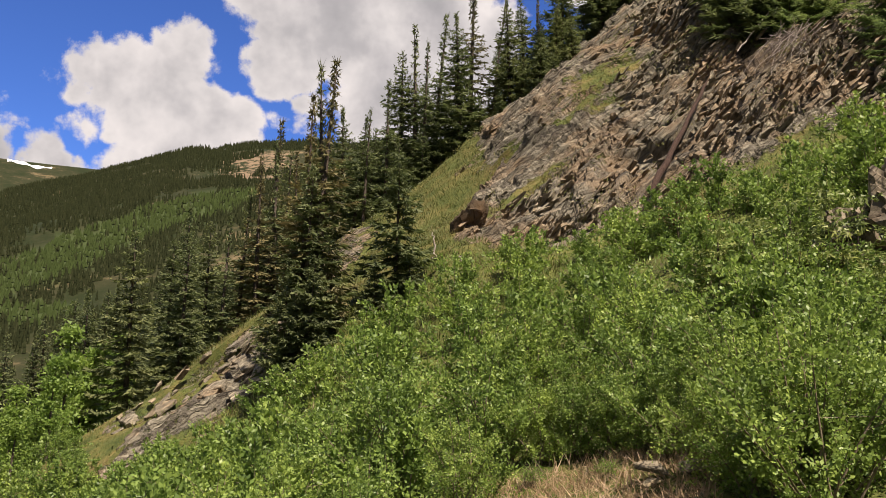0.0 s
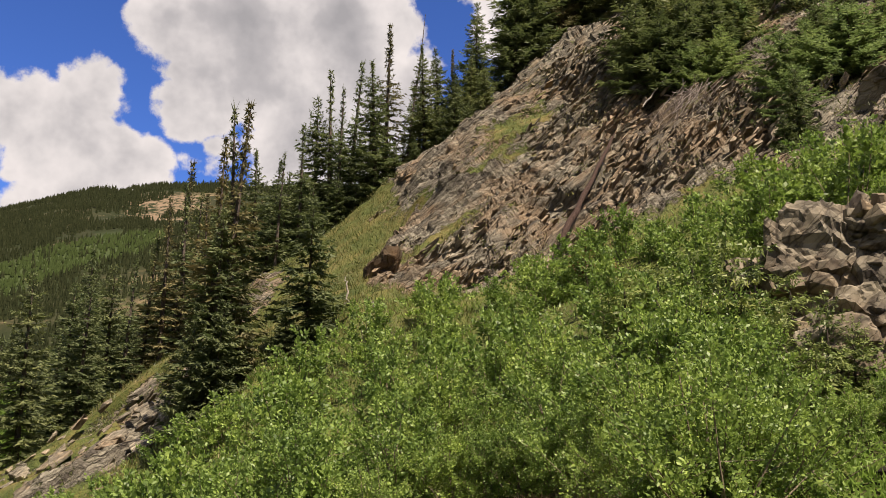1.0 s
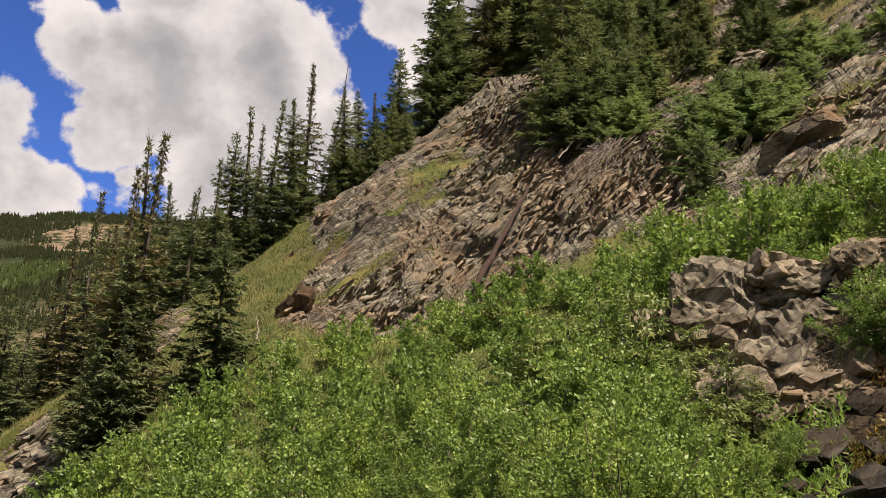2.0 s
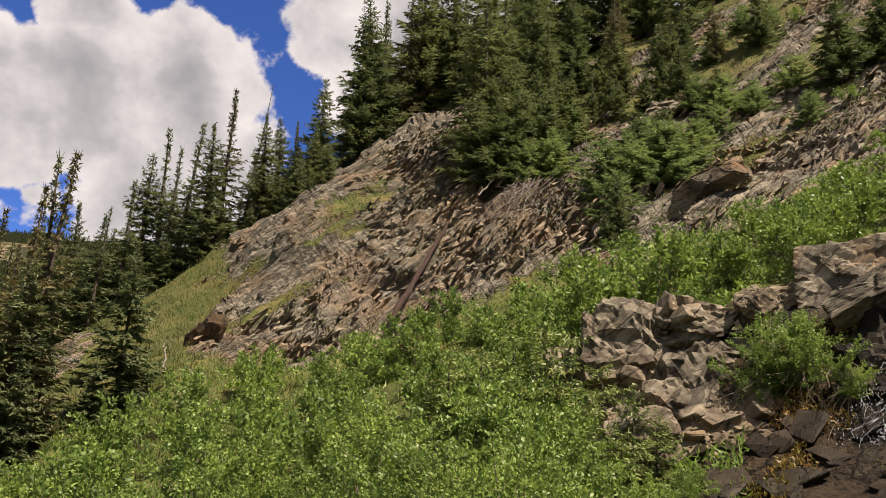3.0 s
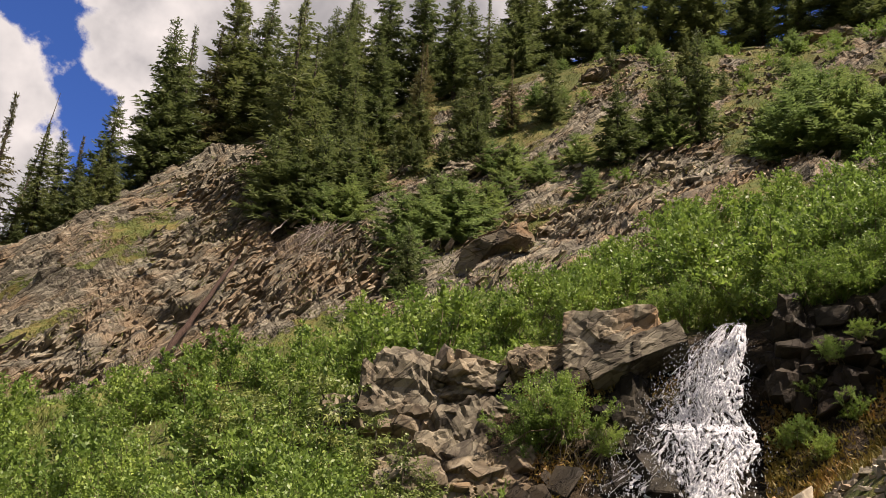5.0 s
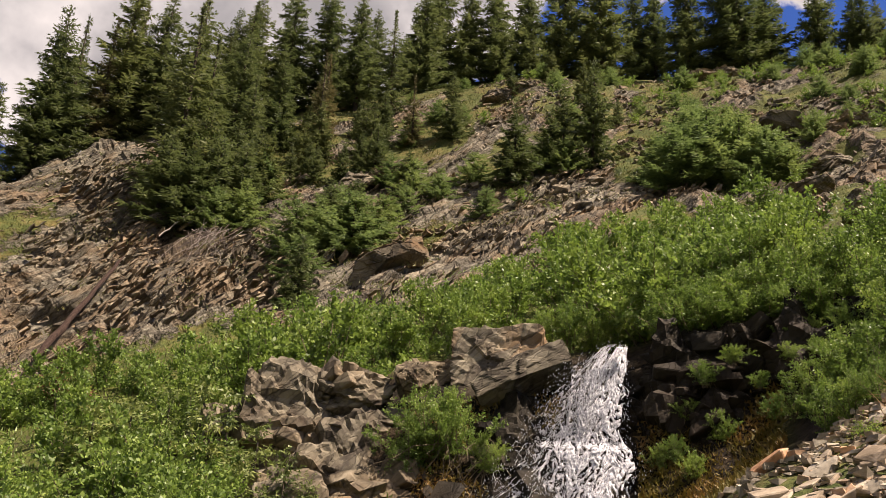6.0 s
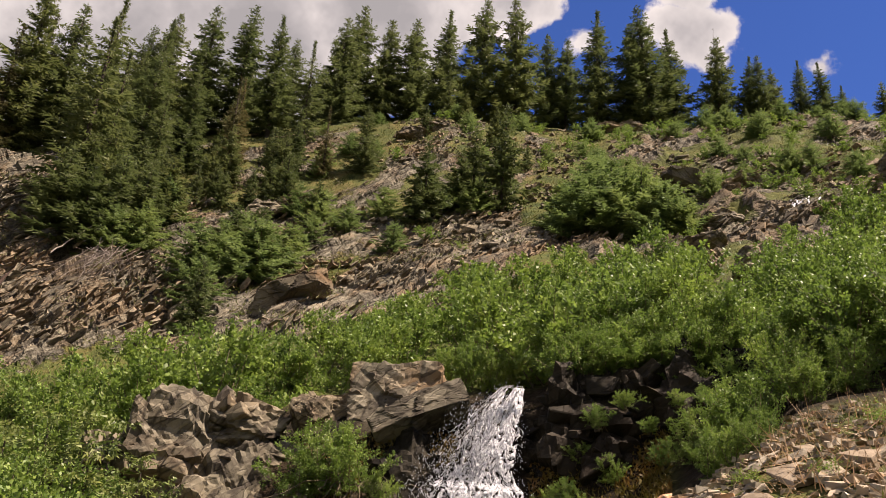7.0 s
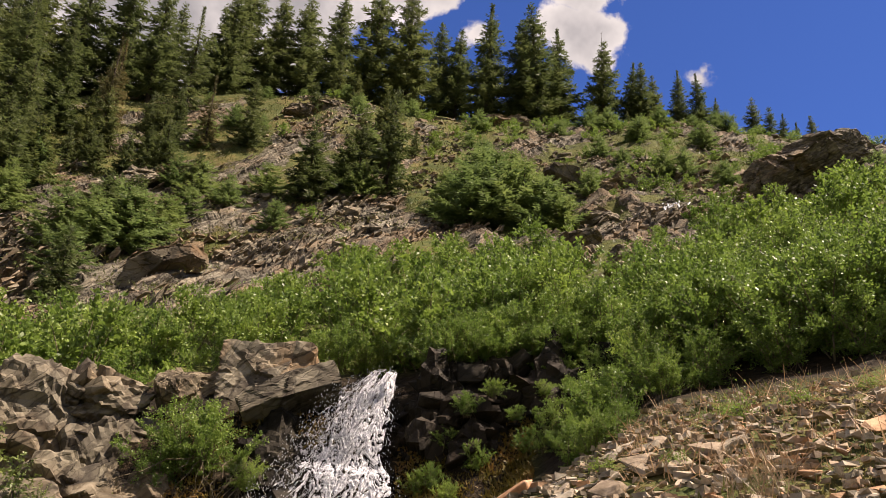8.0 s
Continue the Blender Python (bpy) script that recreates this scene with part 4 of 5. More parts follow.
def willow_ground(az, r):
    """Where willows grow: not on the dry patch by the trail, nor on the rocks."""
    front = np.interp(az, (-30, 0.5, 3.5, 9, 17, 18.8), (6.0, 6.4, 9.6, 9.5, 9.0, 6.2))
    back = np.interp(az, (-30, -22.9, -20.6, -17.1, -14.4, -11.7, -8.2, -4.5, -0.8, 2.5, 5.6, 12, 19, 26, 31, 40, 46, 53, 59, 62, 64, 67, 70),
                     (31, 30, 26.0, 21.5, 19.0, 20.0, 19.2, 17.8, 18.2, 19.6, 20.4, 22.2, 22.4, 19.5, 16.8, 17.6, 22.5, 24, 24.3, 23, 19, 16.5, 30))
    if az < 26 and r < front:
        return False
    if r > back:
        return False
    return not (63.5 < az < 66.5 and r > 13)


thicket(-30, 27, 6.2, 13.5, 1.45, 1.05, 1.6)
thicket(-24, 27, 13.8, 23.2, 1.7, 1.0, 1.5, far=True)
thicket(25, 32, 13.2, 23.0, 1.4, 1.1, 1.6, far=True)
thicket(28, 46, 13.2, 20.6, 1.1, 0.8, 1.25, far=True)
thicket(46, 62, 13.6, 24.0, 1.65, 1.2, 1.7, far=True)
thicket(68.5, 90, 11.3, 16.6, 1.25, 1.0, 1.6)
thicket(-31, -17, 14.0, 19.0, 1.6, 1.1, 1.4, far=True)
thicket(61, 64, 13.4, 24, 1.4, 1.4, 1.8, far=True)
thicket(-24, 2, 8.0, 15.5, 2.0, 1.1, 1.6, far=True)
thicket(-31, -16, 19.0, 30, 1.7, 0.9, 1.2, far=True)
thicket(70, 90, 18.5, 25, 2.2, 1.2, 1.7, far=True)
for a, r, h in ((4.6, 10.0, 0.75), (6.8, 9.8, 0.8), (9.0, 9.7, 0.75), (11.2, 9.5, 0.8), (13.4, 9.3, 0.9), (15.6, 9.0, 0.9), (17.6, 8.7, 0.9), (7.8, 11.0, 0.9), (5.4, 11.2, 0.9), (18.6, 7.9, 1.0), (20.6, 7.4, 1.0), (22.8, 7.6, 1.1), (25.0, 7.8, 1.1), (27.2, 8.2, 1.1), (20.0, 8.6, 1.2), (23.6, 8.6, 1.2), (26.4, 9.2, 1.1), (20.5, 9.6, 1.6), (23.0, 9.4, 1.5), (25.5, 9.8, 1.3), (21.8, 10.8, 1.6), (24.5, 11.0, 1.4),
                (39.3, 11.2, 0.95), (40.9, 11.1, 0.85), (38.0, 11.0, 0.75), (43.2, 10.9, 0.5), (33.6, 9.4, 0.55), (31.2, 9.0, 0.7), (57.0, 13.5, 1.3), (59.0, 13.4, 1.4), (61.0, 13.3, 1.5), (55.2, 13.6, 1.2), (63.0, 13.2, 1.5),
                (55.6, 12.6, 0.8), (57.2, 12.4, 0.9), (59.0, 12.2, 1.0), (60.6, 12.2, 1.0), (62.2, 12.1, 1.1), (63.8, 12.1, 1.1), (65.6, 12.1, 1.2), (67.4, 12.0, 1.2), (55.0, 11.6, 0.35), (56.6, 10.6, 0.35), (54.4, 10.9, 0.3), (64.0, 11.5, 0.5), (62.4, 11.7, 0.45), (66.2, 11.4, 0.5), (63.6, 10.6, 0.65), (65.6, 10.6, 0.75), (67.2, 10.4, 0.6), (61.8, 10.8, 0.35), (58.2, 10.9, 0.4), (55.4, 10.9, 0.35), (69.0, 11.2, 1.0), (71.0, 11.2, 1.1), (73.2, 11.3, 1.2), (75.6, 11.3, 1.3), (78.0, 10.9, 1.5), (81.0, 10.9, 1.5), (84.0, 11.0, 1.5),
                (48.5, 13.4, 0.8), (50.0, 13.3, 0.7), (51.5, 13.2, 0.6), (53.0, 13.3, 0.8), (47.0, 13.4, 0.7), (66.0, 9.0, 0.5), (67.6, 8.8, 0.45), (70.4, 9.9, 0.6), (73.2, 10.2, 0.7), (78.0, 10.4, 0.8), (83.0, 10.4, 0.9), (64.8, 9.4, 0.55), (65.8, 9.9, 0.7), (67.4, 9.8, 0.75), (69.4, 10.4, 0.9)):
    s = h / 1.7
    plant(rng.choice(W_CLOSE if r < 9 else W_NEAR), at(a, r, 0.05), (s * 1.15, s * 1.15, s), rng.random() * 360)
for i in range(11):
    a, s = 55.6 + 1.05 * i, rng.uniform(0.5, 0.75) / 1.7
    q = at(a, 11.75 + rng.uniform(-0.12, 0.2))
    plant(rng.choice(W_NEAR), Vector((q.x, q.y, 4.95 + 0.02 * i + rng.uniform(-0.1, 0.1))), (s * 1.5, s * 1.5, s), rng.random() * 360)
for a, r, z in ((57.4, 11.1, 4.15), (59.2, 11.0, 4.4), (60.8, 11.0, 4.1), (62.6, 11.0, 4.45), (64.4, 11.0, 4.5), (56.0, 11.2, 3.7)):
    q, s = at(a, r), rng.uniform(0.2, 0.32) / 1.7
    plant(rng.choice(W_NEAR), Vector((q.x, q.y, z)), (s * 1.5, s * 1.5, s), rng.random() * 360)
W_SHRUB = [willow(39, 1100, 0.13, stems=8, name="slope_shrub"), willow(40, 1100, 0.13, stems=8, name="slope_shrub")]
for o in W_SHRUB:
    tagged(o, "small green shrub among rocks on the upper slope", "shrub", "shrubs on the upper slope")
for i in range(190):
    a, r, s = rng.uniform(40, 90) if i < 70 else rng.uniform(56, 86), rng.uniform(24, 57) if i < 120 else rng.uniform(45, 60), rng.uniform(0.2, 0.6)
    plant(rng.choice(W_SHRUB), at(a, r, 0.05), (s * 1.3, s * 1.3, s * 0.8), rng.random() * 360)
discard(W_CLOSE + W_NEAR + W_FAR + W_SHRUB)

M_LOW = [spruce(44, 3.4, 0.62, 1.7, 0, 0.01, mat=SCRUB, fine=0.66), spruce(45, 3.4, 0.7, 1.7, 0, 0.01, mat=SCRUB, fine=0.66)]
for o in M_LOW:
    o.name = "dwarf_spruce"
for o in M_LOW:
    tagged(o, "low spreading mound of dwarfed spruce on rock", "bush", "dwarf spruce mounds")
for a, r, h, wd in ((22.6, 32.8, 1.6, 1.1), (24.6, 33, 1.8, 1.1), (25.5, 36.0, 2.4, 1.0), (21.5, 36.5, 3.0, 1.0), (30.0, 30, 1.9, 1.2), (32.5, 30, 2.0, 1.3), (28.3, 30, 1.9, 1.1), (31.2, 32, 1.9, 1.2),
                    (34.5, 31.5, 1.6, 1.2), (29.0, 27.5, 1.4, 1.2), (36.5, 36, 1.6, 1.2), (44.5, 36.5, 1.4, 1.0), (48.0, 35.5, 1.5, 1.1), (54.8, 33.0, 1.7, 1.3),
                    (56.2, 32.0, 2.3, 1.4), (58.2, 32.5, 2.7, 1.4), (60.2, 32.0, 2.5, 1.4), (62.0, 31.0, 1.9, 1.3), (63.4, 30.5, 1.2, 1.3), (57.0, 34.0, 2.6, 1.3), (59.4, 34.0, 2.4, 1.3), (41.0, 36, 1.4, 1.2), (38.5, 35, 1.3, 1.2), (28.6, 12.9, 0.9, 1.0), (26.6, 12.0, 1.0, 1.0), (85.0, 27.0, 1.3, 1.2)):
    s = h / 2.7
    plant(rng.choice(M_LOW), at(a, r, 0.1), (s * wd, s * wd, s), rng.random() * 360)
for i in range(46):
    a, r, s = rng.uniform(34, 76), rng.uniform(32, 54), rng.uniform(0.25, 0.55)
    plant(rng.choice(M_LOW), at(a, r, 0.1), (s * 1.2, s * 1.2, s), rng.random() * 360)
discard(M_LOW)

J_LOW = [spruce(47, 1.5, 0.85, 2.8, 0, 0.02, mat=JUNIPER, fine=0.42), spruce(48, 1.5, 0.95, 2.8, 0, 0.02, mat=JUNIPER, fine=0.42)]
for o in J_LOW:
    o.name = "juniper_bush"
    tagged(o, "low yellow-green juniper bush against the crag", "bush", "junipers by the stream")
for a, r, h in ((18.0, 13.8, 1.2), (20.2, 13.2, 1.3), (22.4, 12.8, 1.4), (24.4, 12.4, 1.3), (26.2, 11.6, 1.3), (28.2, 10.9, 1.05), (30.2, 10.4, 0.8), (27.2, 10.2, 0.95), (31.6, 10.3, 0.6), (25.2, 11.0, 1.2), (29.4, 9.7, 0.7)):
    plant(J_LOW[rng.randrange(2)], at(a, r, 0.05), (h * 0.75, h * 0.75, h * 0.9), rng.random() * 360)
discard(J_LOW)

HERB = [willow(46, 900, 0.045, 0.32, 0.3, 14, ASPEN, "herb_clump", 0.5)]
tagged(HERB[0], "small bright green herb growing in the rubble", "plant", "herbs in the rubble")
for a, r, h in ((75.4, 7.9, 1.0), (74.6, 8.1, 0.8), (71.4, 6.6, 0.7), (79.0, 8.2, 0.9), (66.8, 6.9, 0.7), (83.0, 8.4, 0.8), (14.6, 8.9, 0.8), (11.0, 8.7, 0.7), (6.0, 9.1, 0.8)):
    plant(HERB[0], at(a, r, 0.0), (0.55 * h, 0.55 * h, 0.42 * h), rng.random() * 360)
discard(HERB)

RED_LEAF = leaf_material("withered_red_leaves", (0.09, 0.05, 0.02), (0.17, 0.075, 0.03), (0.24, 0.13, 0.055), 0.2)
red = willow(38, 900, 0.09, 0.9, 0.8, 10, RED_LEAF, "withered_bush")
red.matrix_basis = Matrix.Translation(at(15.6, 19.2, -0.5)) @ Matrix.Diagonal((0.9, 0.9, 0.6, 1))
tagged(red, "withered reddish brown bush among green willows", "bush")
del red["group"]

# ================= rocks =================


def hull(seed, sx, sy, sz, n=13, boxy=6, round_off=0.0):
    """An angular block: the hull of scattered points."""
    rg = random.Random(seed)
    bm = bmesh.new()
    corners = [(x, y, z) for x in (-1, 1) for y in (-1, 1) for z in (-1, 1)]
    rg.shuffle(corners)
    pts = [[c * rg.uniform(0.5, 1.0) for c in q] for q in corners[:boxy]]
    pts += [[rg.uniform(-1, 1), rg.uniform(-1, 1), rg.uniform(-1, 1)] for _ in range(n - boxy)]
    for p in pts:
        bm.verts.new((p[0] * sx, p[1] * sy, p[2] * sz))
    out = bmesh.ops.convex_hull(bm, input=bm.verts)
    bmesh.ops.delete(bm, geom=list({e for e in out["geom_interior"] + out["geom_unused"] if isinstance(e, bmesh.types.BMVert)}), context="VERTS")
    if round_off:
        bmesh.ops.bevel(bm, geom=list(bm.edges), offset=round_off, segments=1, affect="EDGES", clamp_overlap=True)
    me = bpy.data.meshes.new("block")
    bm.to_mesh(me)
    bm.free()
    return me


BLOCKS = [hull(100 + i, 1, random.Random(i).uniform(0.6, 0.95), random.Random(i + 50).uniform(0.18, 0.42), 12 + i % 4, 6, 0.05) for i in range(12)]
for me in BLOCKS:
    me.materials.append(STONE)
ALT = {}


def rock_body(seed, half, rough=1.0, planes=15):
    """A split rock: flat fracture planes meeting at edges, chipped at two scales."""
    bm = bmesh.new()
    bmesh.ops.create_icosphere(bm, subdivisions=6 if max(half[:2]) > 0.94 else 5, radius=1)
    d = np.array([v.co for v in bm.verts])
    rg = np.random.default_rng(seed)
    nn = unit(rg.normal(0, 1, (planes, 3)))
    nn = np.vstack([nn, np.eye(3), -np.eye(3)])
    off = np.concatenate([rg.uniform(0.72, 0.98, planes), rg.uniform(0.85, 1.0, 6)])
    dots = d @ nn.T
    rad = np.min(np.where(dots > 0.05, off / np.maximum(dots, 0.05), 9.0), axis=1)
    half = np.array(half)
    p = d * rad[:, None] * half
    q = p @ np.array(((0.9, 0, 0.42), (0, 1, 0), (-0.42, 0, 0.9))) + seed * 7.3
    k = half.mean()
    out = 0.20 * k * facets(q / (1.1 * k, 0.9 * k, 0.42 * k), seed, 0.8, 0.012) + 0.10 * facets(q / (0.55, 0.45, 0.32), seed + 40, 0.9, 0.012) + 0.032 * facets(q / (0.22, 0.19, 0.14), seed + 80, 0.9, 0.012) + 0.05 * k * fbm(q * 1.2, 3, seed)
    p = p + d * (out * rough)[:, None]
    for v, co in zip(bm.verts, p):
        v.co = co
    return bm


def crag(name, az, r, z, half, turn, tilt, seed, mat, label, rough=1.0, masses=(), planes=15):
    """A large rock, or several grown into one: masses are side, depth, up, size, and tilts."""
    base = at(az, r)
    if masses:
        ob = new(name)
        for i, (dx, dy, dz, size, rx, ry) in enumerate(masses):
            b = part("rock_mass", rock_body(seed * 20 + i, size, rough), mat, ob)
            b.matrix_basis = pose(dx, dy, dz, rx, ry, 0)
            for q in range(10):
                # broken blocks on the near side of each mass
                rg = random.Random(seed * 900 + i * 31 + q)
                a, e = rg.uniform(-75, 75), rg.uniform(-25, 60)
                d = Vector((math.sin(radians(a)) * math.cos(radians(e)), -math.cos(radians(a)) * math.cos(radians(e)), math.sin(radians(e))))
                k = rg.uniform(0.10, 0.30)
                me = hull(seed * 777 + i * 40 + q, k, k * rg.uniform(0.6, 0.9), k * rg.uniform(0.35, 0.7), 12, 7, 0.012)
                c = part("rock_block", me, mat, ob)
                c.matrix_basis = pose(dx, dy, dz, rx, ry, 0) @ Matrix.Translation([0.86 * v * h for v, h in zip(d, size)]) @ pose(0, 0, 0, rg.gauss(0, 14), rg.gauss(-12, 14), rg.gauss(0, 40))
    else:
        ob = part(name, rock_body(seed, half, rough, planes), mat)
    ob.matrix_basis = Matrix.Translation((base.x, base.y, z)) @ pose(0, 0, 0, 0, 0, -az + turn) @ pose(0, 0, 0, tilt[0], tilt[1], 0)
    return tagged(ob, label, "rock", "rocks beside the waterfall")


crag("crag", 31.6, 12.1, 2.95, None, 0, (0, 0), 1, NEAR_ROCK, "large fractured grey-brown schist crag beside the stream", 1.0,
     ((-0.1, 0.1, 0.05, (1.15, 0.9, 1.3), -18, -14), (-1.05, -0.05, -0.30, (0.9, 0.7, 0.95), -28, -34), (0.75, -0.1, -0.05, (0.8, 0.7, 1.15), -16, -4), (0.15, -0.45, -0.65, (0.8, 0.55, 0.85), -26, -16),
      (0.95, -0.4, -0.85, (0.55, 0.5, 0.75), -20, -10), (-0.6, -0.6, -0.95, (0.7, 0.45, 0.6), -30, -20), (0.45, 0.1, 0.95, (0.65, 0.5, 0.4), -14, -12),
      (0.55, -1.0, -0.6, (0.95, 0.6, 0.75), -30, -14), (-0.45, -1.15, -0.85, (0.85, 0.55, 0.65), -30, -18), (1.25, -0.85, -0.65, (0.65, 0.55, 0.75), -24, -6)))
crag("boulder", 44.0, 12.6, 4.58, (0.76, 0.6, 0.54), -10, (-16, -3), 3, RED_ROCK, "blocky reddish grey boulder above the waterfall", 0.4, (), 0)
crag("boulder", 45.4, 11.8, 4.3, (0.74, 0.42, 0.2), -4, (-24, -29), 4, NEAR_ROCK, "flat grey slab leaning beside the waterfall", 0.3, (), 2)
crag("boulder", 37.9, 11.8, 4.2, (0.28, 0.25, 0.24), 0, (-10, 12), 5, NEAR_ROCK, "small pale boulder wedged between larger rocks", 0.5)
crag("boulder", 39.0, 12.6, 4.45, (0.48, 0.4, 0.30), 0, (0, -10), 6, NEAR_ROCK, "grey angular boulder wedged among the crags", 0.8)
crag("wet_ledge", 50.2, 12.5, 3.5, (1.0, 0.7, 1.3), 0, (-24, 0), 7, WET_SHADE_ROCK, "dark wet rock ledge behind the waterfall", 1.2)
crag("wet_ledge", 53.9, 11.6, 3.3, (0.42, 0.45, 0.95), 0, (-15, 0), 8, WET_SHADE_ROCK, "dark wet rock ledge beside the waterfall", 1.2)
# The shade under the willows is put into this wall's dark tone.
crag("wet_ledge", 60.3, 11.7, 4.2, None, 0, (0, 0), 9, WET_SHADE_ROCK, "dark shaded rock wall under overhanging willows", 1.3,
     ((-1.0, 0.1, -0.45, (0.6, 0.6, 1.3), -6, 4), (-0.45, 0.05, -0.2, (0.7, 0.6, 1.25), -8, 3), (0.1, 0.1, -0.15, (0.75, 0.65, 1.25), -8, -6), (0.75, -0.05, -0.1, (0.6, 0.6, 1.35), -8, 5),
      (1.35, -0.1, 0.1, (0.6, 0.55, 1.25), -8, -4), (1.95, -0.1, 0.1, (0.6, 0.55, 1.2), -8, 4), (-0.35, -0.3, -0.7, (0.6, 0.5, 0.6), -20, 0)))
crag("wet_ledge", 44.6, 11.6, 3.1, (0.7, 0.5, 0.95), 0, (-22, 0), 10, WET_SHADE_ROCK, "dark wet rock below the flat slab", 1.2)
crag("boulder", 78.6, 30.0, 17.6, (1.3, 1.0, 0.9), 0, (-52, -16), 11, ROCK, "pale brown rock knob on the upper slope", 1.0)
crag("boulder", 81.8, 29.5, 18.0, (1.6, 1.0, 0.8), 0, (-55, -6), 12, ROCK, "pale brown rock knob on the upper slope", 1.0)
crag("boulder", 1.7, 27.3, 5.85, (0.95, 0.6, 0.26), -65, (6, -52), 13, BLOCK_ROCK, "dark tilted slab at the foot of the rock face", 0.5)
crag("boulder", 35.3, 26.0, 11.05, (1.3, 0.9, 0.7), -40, (10, -24), 14, BLOCK_ROCK, "brown overhanging block in the rock face", 0.5)
crag("boulder", 63.2, 37.0, 22.25, (1.0, 0.7, 0.5), 0, (6, 14), 15, BLOCK_ROCK, "brown block on the grassy upper slope", 0.5)

for a, r, dz, half, tilt, sd in ((57.6, 52, 0.15, (1.3, 0.8, 0.45), (-8, -8), 31), (59.6, 53, 0.2, (1.5, 0.8, 0.5), (-8, 10), 32), (61.0, 51, 0.0, (0.9, 0.6, 0.4), (-10, 12), 33), (65.6, 30.5, 0.1, (0.9, 0.6, 0.4), (-10, -8), 34),
                                 (64.8, 27.0, 0.1, (0.8, 0.5, 0.4), (-14, 10), 35), (64.3, 23.6, 0.1, (0.8, 0.5, 0.45), (-16, -10), 36), (69.2, 19.9, 0.45, (0.9, 0.6, 0.6), (-10, 8), 37), (67.6, 35.5, 0.1, (1.2, 0.7, 0.4), (-10, 10), 38),
                                 (66.2, 34.0, 0.1, (0.8, 0.6, 0.4), (-8, -12), 39), (42.6, 47.0, 0.2, (1.3, 0.8, 0.6), (-12, -20), 41), (44.4, 47.5, 0.2, (1.0, 0.7, 0.5), (-12, -24), 42), (34.3, 38.0, 0.3, (1.1, 0.7, 0.7), (-12, -24), 43), (32.2, 37.5, 0.2, (0.9, 0.6, 0.5), (-12, -26), 44)):
    g = at(a, r)
    o = crag("outcrop", a, r, g.z + dz, half, 0, tilt, sd, ROCK, "weathered brown outcrop breaking through the grassy slope", 0.9)
    o["group"] = "outcrops of the upper slope"

# ================= waterfall =================
m, n = material("falling_water")
pos = n.add("ShaderNodeNewGeometry").outputs["Position"]
foam = n.noise(pos, 26.0, 4.0, 0.7).outputs[0]
finish(n, n.ramp(foam, (0.32, (0.24, 0.25, 0.27)), (0.5, (0.48, 0.49, 0.51)), (0.7, (0.8, 0.8, 0.8))), 0.35, foam, 0.7, 0.03)
WATER = m


def fall_point(s, t, push=0.0):
    """A place on the falling sheet: s across from -1 to 1, t from the lip down, over one ledge."""
    t = np.asarray(t) + 0.03 * np.sin(6 * np.asarray(s) + 1) + 0.018 * np.sin(17 * np.asarray(s))
    knots = (0, 0.06, 0.15, 0.39, 0.55, 0.60, 0.88, 1.0)
    z = np.interp(t, knots, (4.9, 4.8, 4.41, 3.76, 3.36, 3.24, 2.43, 2.05))
    r = np.interp(t, knots, (12.1, 11.8, 11.5, 11.22, 11.1, 10.85, 10.5, 10.4)) - push
    mid = np.interp(t, knots, (51.9, 51.4, 50.5, 49.4, 49.1, 49.1, 48.1, 47.8))
    half = np.interp(t, knots, (0.12, 0.21, 0.37, 0.50, 0.58, 0.66, 0.82, 0.88))
    bulge = 0.06 * (1 - np.asarray(s) ** 2)
    half = half * (1 + 0.05 * np.sin(19 * t + 2 * np.sign(s)) + 0.03 * np.sin(47 * t + np.sign(s)))
    az = np.radians(mid + np.degrees(np.asarray(s) * half / r))
    r = r - bulge
    return np.stack([r * np.sin(az), r * np.cos(az), z + 0 * r], -1)


